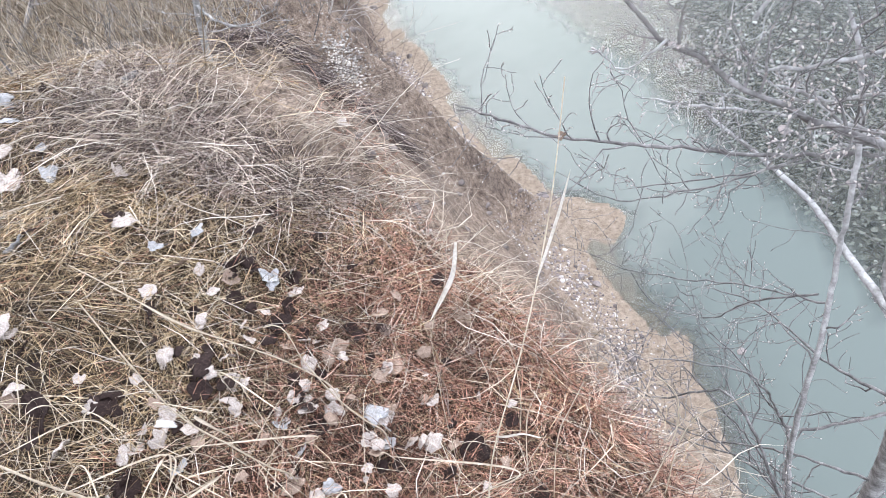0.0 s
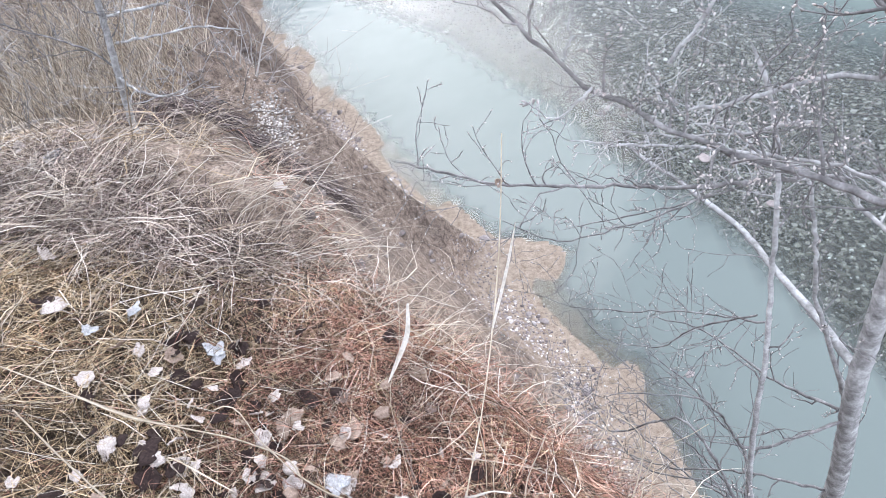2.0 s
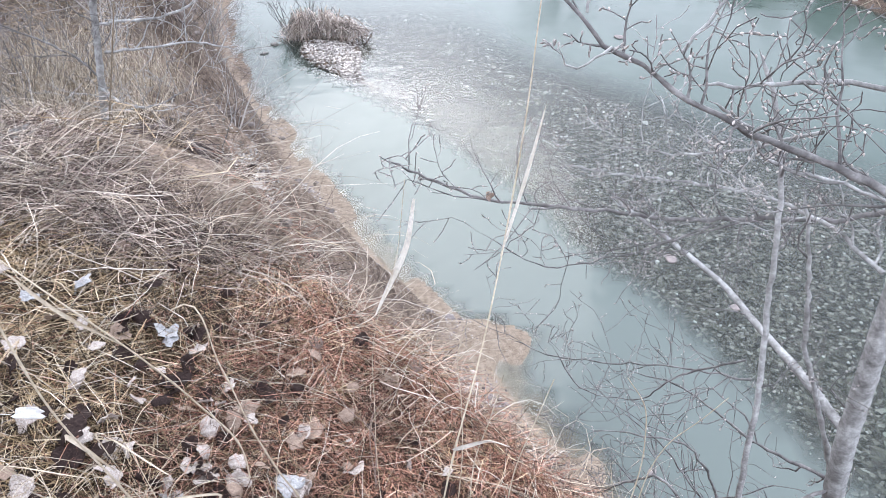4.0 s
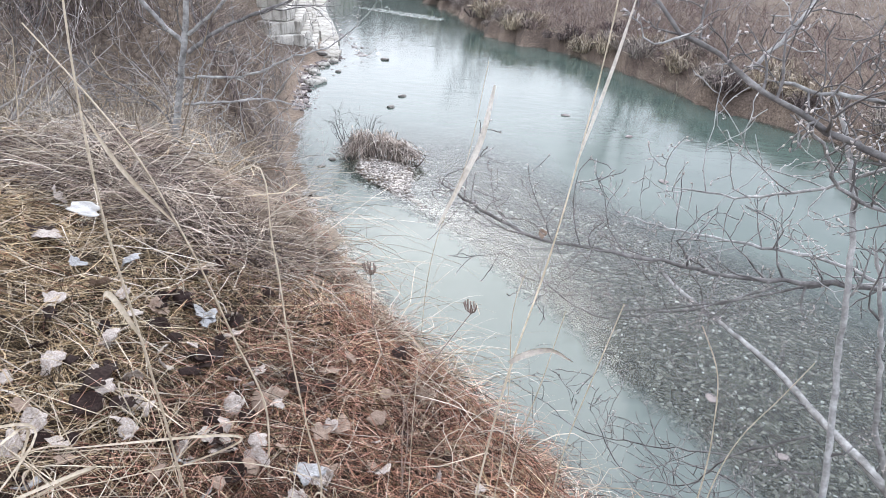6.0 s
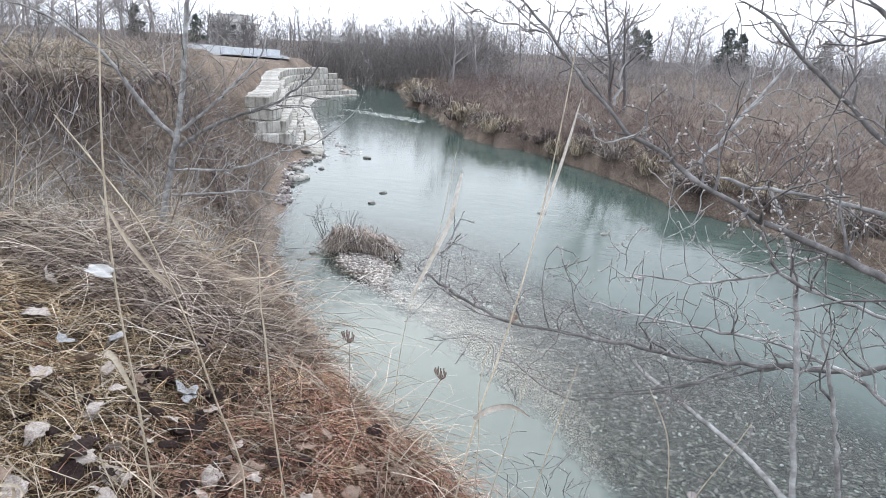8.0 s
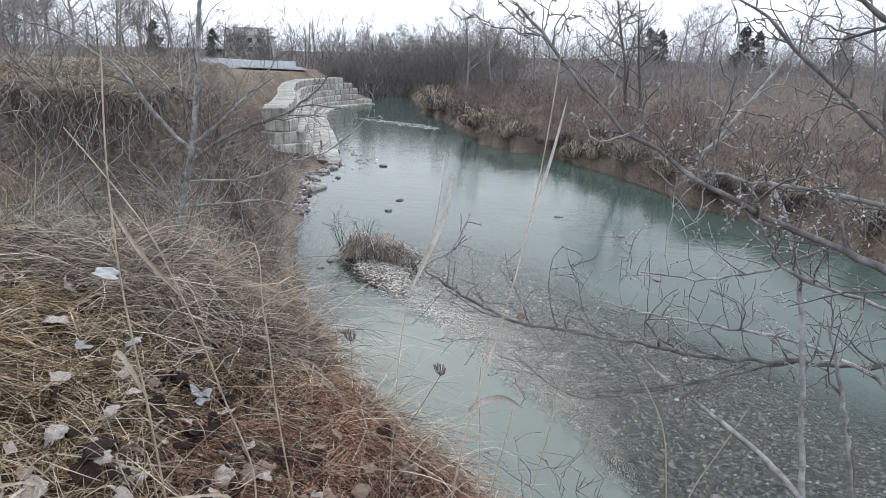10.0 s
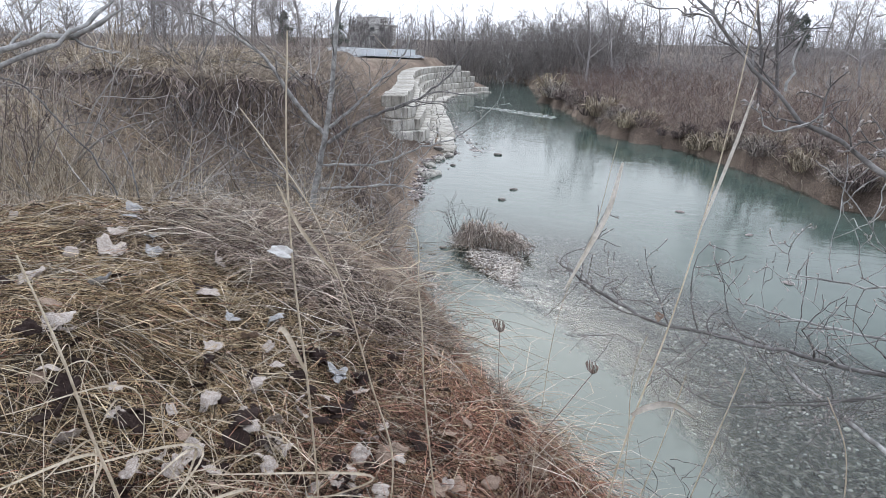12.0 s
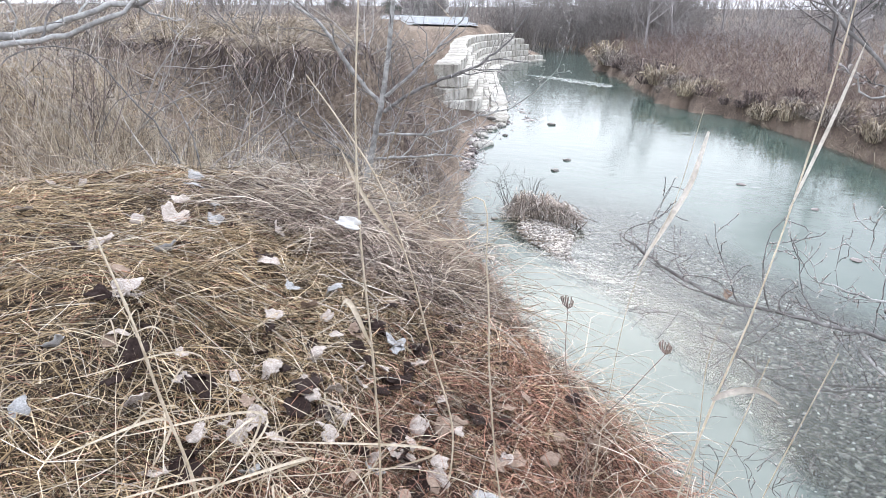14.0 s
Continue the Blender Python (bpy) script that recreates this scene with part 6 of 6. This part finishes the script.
def ribbon(name, points, width, material, parent, twist=1.2, label=""):
    """A folded dry blade along a curve."""
    p = spline(points, 18)
    t = np.gradient(p, axis=0)
    t /= np.linalg.norm(t, axis=1, keepdims=True)
    s = np.linspace(0, 1, 18)
    a = twist * s
    ref = np.cross(t, np.array([0.2, 1.0, 0.1]))
    ref /= np.linalg.norm(ref, axis=1, keepdims=True)
    ref2 = np.cross(t, ref)
    side = ref * np.cos(a)[:, None] + ref2 * np.sin(a)[:, None]
    up = np.cross(t, side)
    w = width * np.sin(np.pi * np.clip(s * 0.93 + 0.07, 0, 1)) ** 0.6
    verts = np.concatenate([p - side * w[:, None] + up * w[:, None] * 0.35, p, p + side * w[:, None] + up * w[:, None] * 0.35])
    verts = np.concatenate([verts, verts - np.tile(up, (3, 1)) * 0.0004])
    faces = []
    for i in range(17):
        for k in (0, 18):
            faces += [(k + i, k + i + 1, k + 19 + i, k + 18 + i), (54 + k + 18 + i, 54 + k + 19 + i, 54 + k + i + 1, 54 + k + i)]
    return mesh_object(name, verts, faces, material, parent, label)


def stalk(points, radius, label, blades_=(), material=DRY_STALK, group="tall dry stalks", name="grass_stalk", blade_material=DRY_STALK):
    """One stalk, its foot carried down into the ground, with nodes and blades."""
    x, y, z = points[-1]
    foot = (x - 0.02, y + 0.02, float(ground_at(x - 0.02, y + 0.02)) - 0.02)
    pts = list(points) + ([foot] if foot[2] < z - 0.03 else [])
    e = root_of(name, foot, label, "dry grass", group)
    p = spline(pts, 40)
    r = np.linspace(radius * 0.45, radius, 40)
    r[8::11] *= 1.35
    v, f = tubes([p], [r], 6)
    mesh_object("stem", v, f, material, e)
    for b in blades_:
        ribbon("blade", b[0], b[1], blade_material, e, 0.5 if blade_material == PALE_STALK else 1.2)
    settle(e)
    return e


white_stalk = stalk([(0.39, 1.0, 5.50), (0.38, 0.98, 5.38), (0.360, 0.95, 5.22), (0.342, 0.90, 5.13), (0.32, 0.84, 5.045), (0.291, 0.78, 4.947), (0.263, 0.76, 4.77), (0.25, 0.76, 4.60)], 0.0020, "tall straw-white reed stalk with drooping blades", [([(0.35, 0.93, 5.17), (0.385, 0.95, 5.31), (0.40, 0.95, 5.39)], 0.0024), ([(0.287, 0.765, 4.955), (0.305, 0.758, 4.975), (0.335, 0.76, 4.985), (0.366, 0.763, 4.968)], 0.0055)], blade_material=PALE_STALK)
pod_stalk = stalk([(-0.15, 0.66, 5.44), (-0.16, 0.66, 5.30), (-0.16, 0.66, 5.17), (-0.17, 0.70, 4.96), (-0.19, 0.75, 4.74), (-0.22, 0.80, 4.57)], 0.0021, "thin dry stalk with a pale curled leaf on it", [([(-0.18, 0.72, 4.95), (-0.22, 0.72, 5.02), (-0.25, 0.74, 4.98)], 0.004)])
WHITE_LEAF = surface("white_leaf_underside", [(0.3, (0.60, 0.58, 0.55)), (0.7, (0.84, 0.83, 0.81))], 20.0, 160.0, roughness=0.7, bump=0.3, dist=0.001)
pod = mesh_object("leaf", [v.co[:] for v in pale_kinds[1].vertices], [tuple(p.vertices) for p in pale_kinds[1].polygons], WHITE_LEAF, pod_stalk, "pale curled leaf caught on the stalk")
pod.matrix_basis = pose(-0.165, 0.641, 5.171, 62, 8, 12) @ Matrix.Diagonal((0.036, 0.017, 0.026, 1))
under(pod_stalk, pod)
stalk([(-0.32, 0.80, 5.33), (-0.27, 0.80, 5.27), (-0.21, 0.80, 5.19), (-0.19, 0.85, 5.06), (-0.18, 0.95, 4.81), (-0.16, 1.0, 4.63)], 0.0021, "bent dry grass stalk leaning over the mat", [([(-0.19, 0.85, 5.06), (-0.25, 0.83, 5.15), (-0.28, 0.82, 5.22)], 0.003)])
stalk([(-0.08, 0.82, 5.16), (-0.06, 0.82, 5.17), (-0.04, 0.82, 5.06), (-0.04, 0.85, 4.88), (-0.04, 0.90, 4.68), (-0.04, 0.95, 4.51)], 0.0021, "dry grass stalk with a hooked tip")
stalk([(-0.57, 0.60, 5.13), (-0.52, 0.60, 4.99), (-0.51, 0.62, 4.84), (-0.50, 0.65, 4.66)], 0.0035, "thick pale broken reed stalk")
stalk([(0.30, 1.00, 4.97), (0.29, 1.00, 4.93), (0.29, 1.02, 4.74), (0.29, 1.04, 4.58)], 0.0014, "thin dry grass stalk on the edge")
stalk([(0.36, 0.90, 4.96), (0.34, 0.92, 4.82), (0.32, 0.95, 4.69)], 0.0014, "thin dry grass stalk on the edge")
stalk([(0.43, 0.85, 5.01), (0.41, 0.87, 4.88), (0.39, 0.90, 4.73)], 0.0015, "thin dry grass stalk on the edge")
stalk([(0.55, 0.90, 4.96), (0.59, 0.92, 4.88), (0.62, 0.95, 4.74)], 0.0018, "pale dry reed stalk on the edge")
stalk([(0.71, 0.90, 4.92), (0.69, 0.92, 4.84), (0.67, 0.95, 4.75)], 0.0014, "thin dry grass stalk on the edge")
blade_stalk = stalk([(0.225, 0.92, 5.30), (0.20, 0.92, 5.15), (0.17, 0.92, 5.06), (0.14, 0.94, 4.80)], 0.0009, "wiry stalk carrying one broad white blade", [([(0.235, 0.92, 5.27), (0.22, 0.92, 5.19), (0.20, 0.92, 5.14), (0.165, 0.92, 5.06)], 0.0042)], blade_material=PALE_STALK)


def umbel(points, label):
    e = stalk(points, 0.0013, label, (), BROWN_STALK, "withered seed heads", "seed_head")
    top = np.array(points[0])
    rays = []
    for k in range(16):
        a = 2.4 * k
        d = np.array([math.cos(a) * 0.6, math.sin(a) * 0.6, 1.0]) * (0.5 + 0.5 * ((k * 7) % 5) / 4)
        rays.append([top, top + d * 0.009 + np.array([math.cos(a), math.sin(a), 0]) * 0.004, top + d * 0.022])
    v, f = tubes(rays, np.tile([0.0006, 0.0006, 0.0013], (16, 1)), 4)
    under(e, tagged(mesh_object("ray", v, f, BROWN_STALK, e), kind="stuff"))
    return e


umbel([(0.06, 0.95, 4.96), (0.06, 0.97, 4.85), (0.08, 1.0, 4.74), (0.10, 1.05, 4.62)], "withered brown umbel seed head on a thin stem")
umbel([(0.22, 0.95, 4.91), (0.17, 1.0, 4.80), (0.11, 1.05, 4.67)], "withered brown umbel seed head leaning out")

# loose stalks and blades standing at the camera's side of the mat
sr = random.Random(8)
for k in range(64):
    x, y = sr.uniform(-0.85, 0.15), sr.uniform(0.52, 0.9)
    h = sr.uniform(0.10, 0.30)
    dx, dy = sr.gauss(0, 0.09), sr.gauss(0.04, 0.06)
    z = float(ground_at(x, y))
    tip = (x + dx * 2, y + dy * 2, z + h * sr.uniform(0.5, 0.95))
    stalk([tip, (x + dx * 1.3, y + dy * 1.3, z + h), (x + dx * 0.5, y + dy * 0.5, z + h * 0.6), (x, y, z + 0.04)], sr.uniform(0.0005, 0.0012), "short bleached broken grass stalk", [([(x + dx * 0.5, y + dy * 0.5, z + h * 0.6), (x + dx * 0.5 + sr.gauss(0, 0.05), y + dy, z + h * 0.9), (x + sr.gauss(0, 0.12), y + sr.gauss(0, 0.06), z + h * 0.7)], sr.uniform(0.0012, 0.0032))] if k % 2 else ())

# a withered fruit hanging on the long limb
fruit = leaf_mesh(55, BROWN_LEAF, 3)
hang = new("withered_leaf", fruit)
hang.matrix_basis = pose(0.345, 1.94, 4.625, 70, 20, 40) @ Matrix.Diagonal((0.034, 0.03, 0.03, 1))
tagged(hang, "pinkish withered leaf caught on the limb", "leaf")

# pale sheet laid on the water for a submerged sandbar, where the current turns
STREAK, fn, fk, fb = shader("pale_streak", 0.6, 0.3)
fb.inputs["Base Color"].default_value = (0.42, 0.44, 0.42, 1)
f_noise = noise_of(fn, fk, 1.4, detail=6, rough=0.7, stretch=(1, 3, 1))
f_ramp = ramp_of(fn, [(0.40, (0, 0, 0)), (0.62, (0.75, 0.75, 0.75))])
fk.new(f_noise.outputs["Fac"], f_ramp.inputs[0])
fk.new(f_ramp.outputs[0], fb.inputs["Alpha"])
fl = spline([(-15.4, 55.7), (-13.5, 54.6), (-12.0, 53.6), (-10.4, 52.4), (-8.8, 51.3), (-6.9, 49.7)], 40)
fw = np.linspace(0.5, 1.6, 40) * np.sin(np.linspace(0.1, 3.0, 40)) ** 0.5 * (1 + 0.3 * np.sin(np.arange(40) * 1.7) + 0.2 * np.sin(np.arange(40) * 4.1))
fv = np.concatenate([np.c_[fl[:, 0], fl[:, 1] - fw, np.full(40, 0.004)], np.c_[fl, np.full(40, 0.02)], np.c_[fl[:, 0], fl[:, 1] + fw, np.full(40, 0.004)]])
ff = [(k + i, k + i + 1, k + 41 + i, k + 40 + i) for i in range(39) for k in (0, 40)]
tagged(mesh_object("foam_line", fv, ff, STREAK), "pale streak on the river's bend", "foam", kind="structure")

# rubble washed along the foot of the wall and the muddy shore before it
r10 = np.random.default_rng(10)
n = 1500
ry = r10.uniform(21, 62, n)
rx = left_shore(ry) + np.abs(r10.normal(0, 0.55, n)) * np.where(ry < 34, 1.0, 0.8) + np.where(ry > 32, 1.2, -0.3)
pebbles("wall_rubble", "pale broken stone along the foot of the wall", rx, ry, np.maximum(ground_at(rx, ry), -0.05) + 0.01, r10.uniform(0.04, 0.15, n), PEBBLE, 97)
rr = random.Random(12)
for k in range(16):
    y = 25.0 + 9.0 * rr.random()
    rock("rubble_stone", "pale broken block on the muddy shore", float(left_shore(y)) + rr.uniform(-0.5, 0.7), y, rr.uniform(0.14, 0.32), k + 61, 0.5, 0.15, STONE, "rubble by the wall")
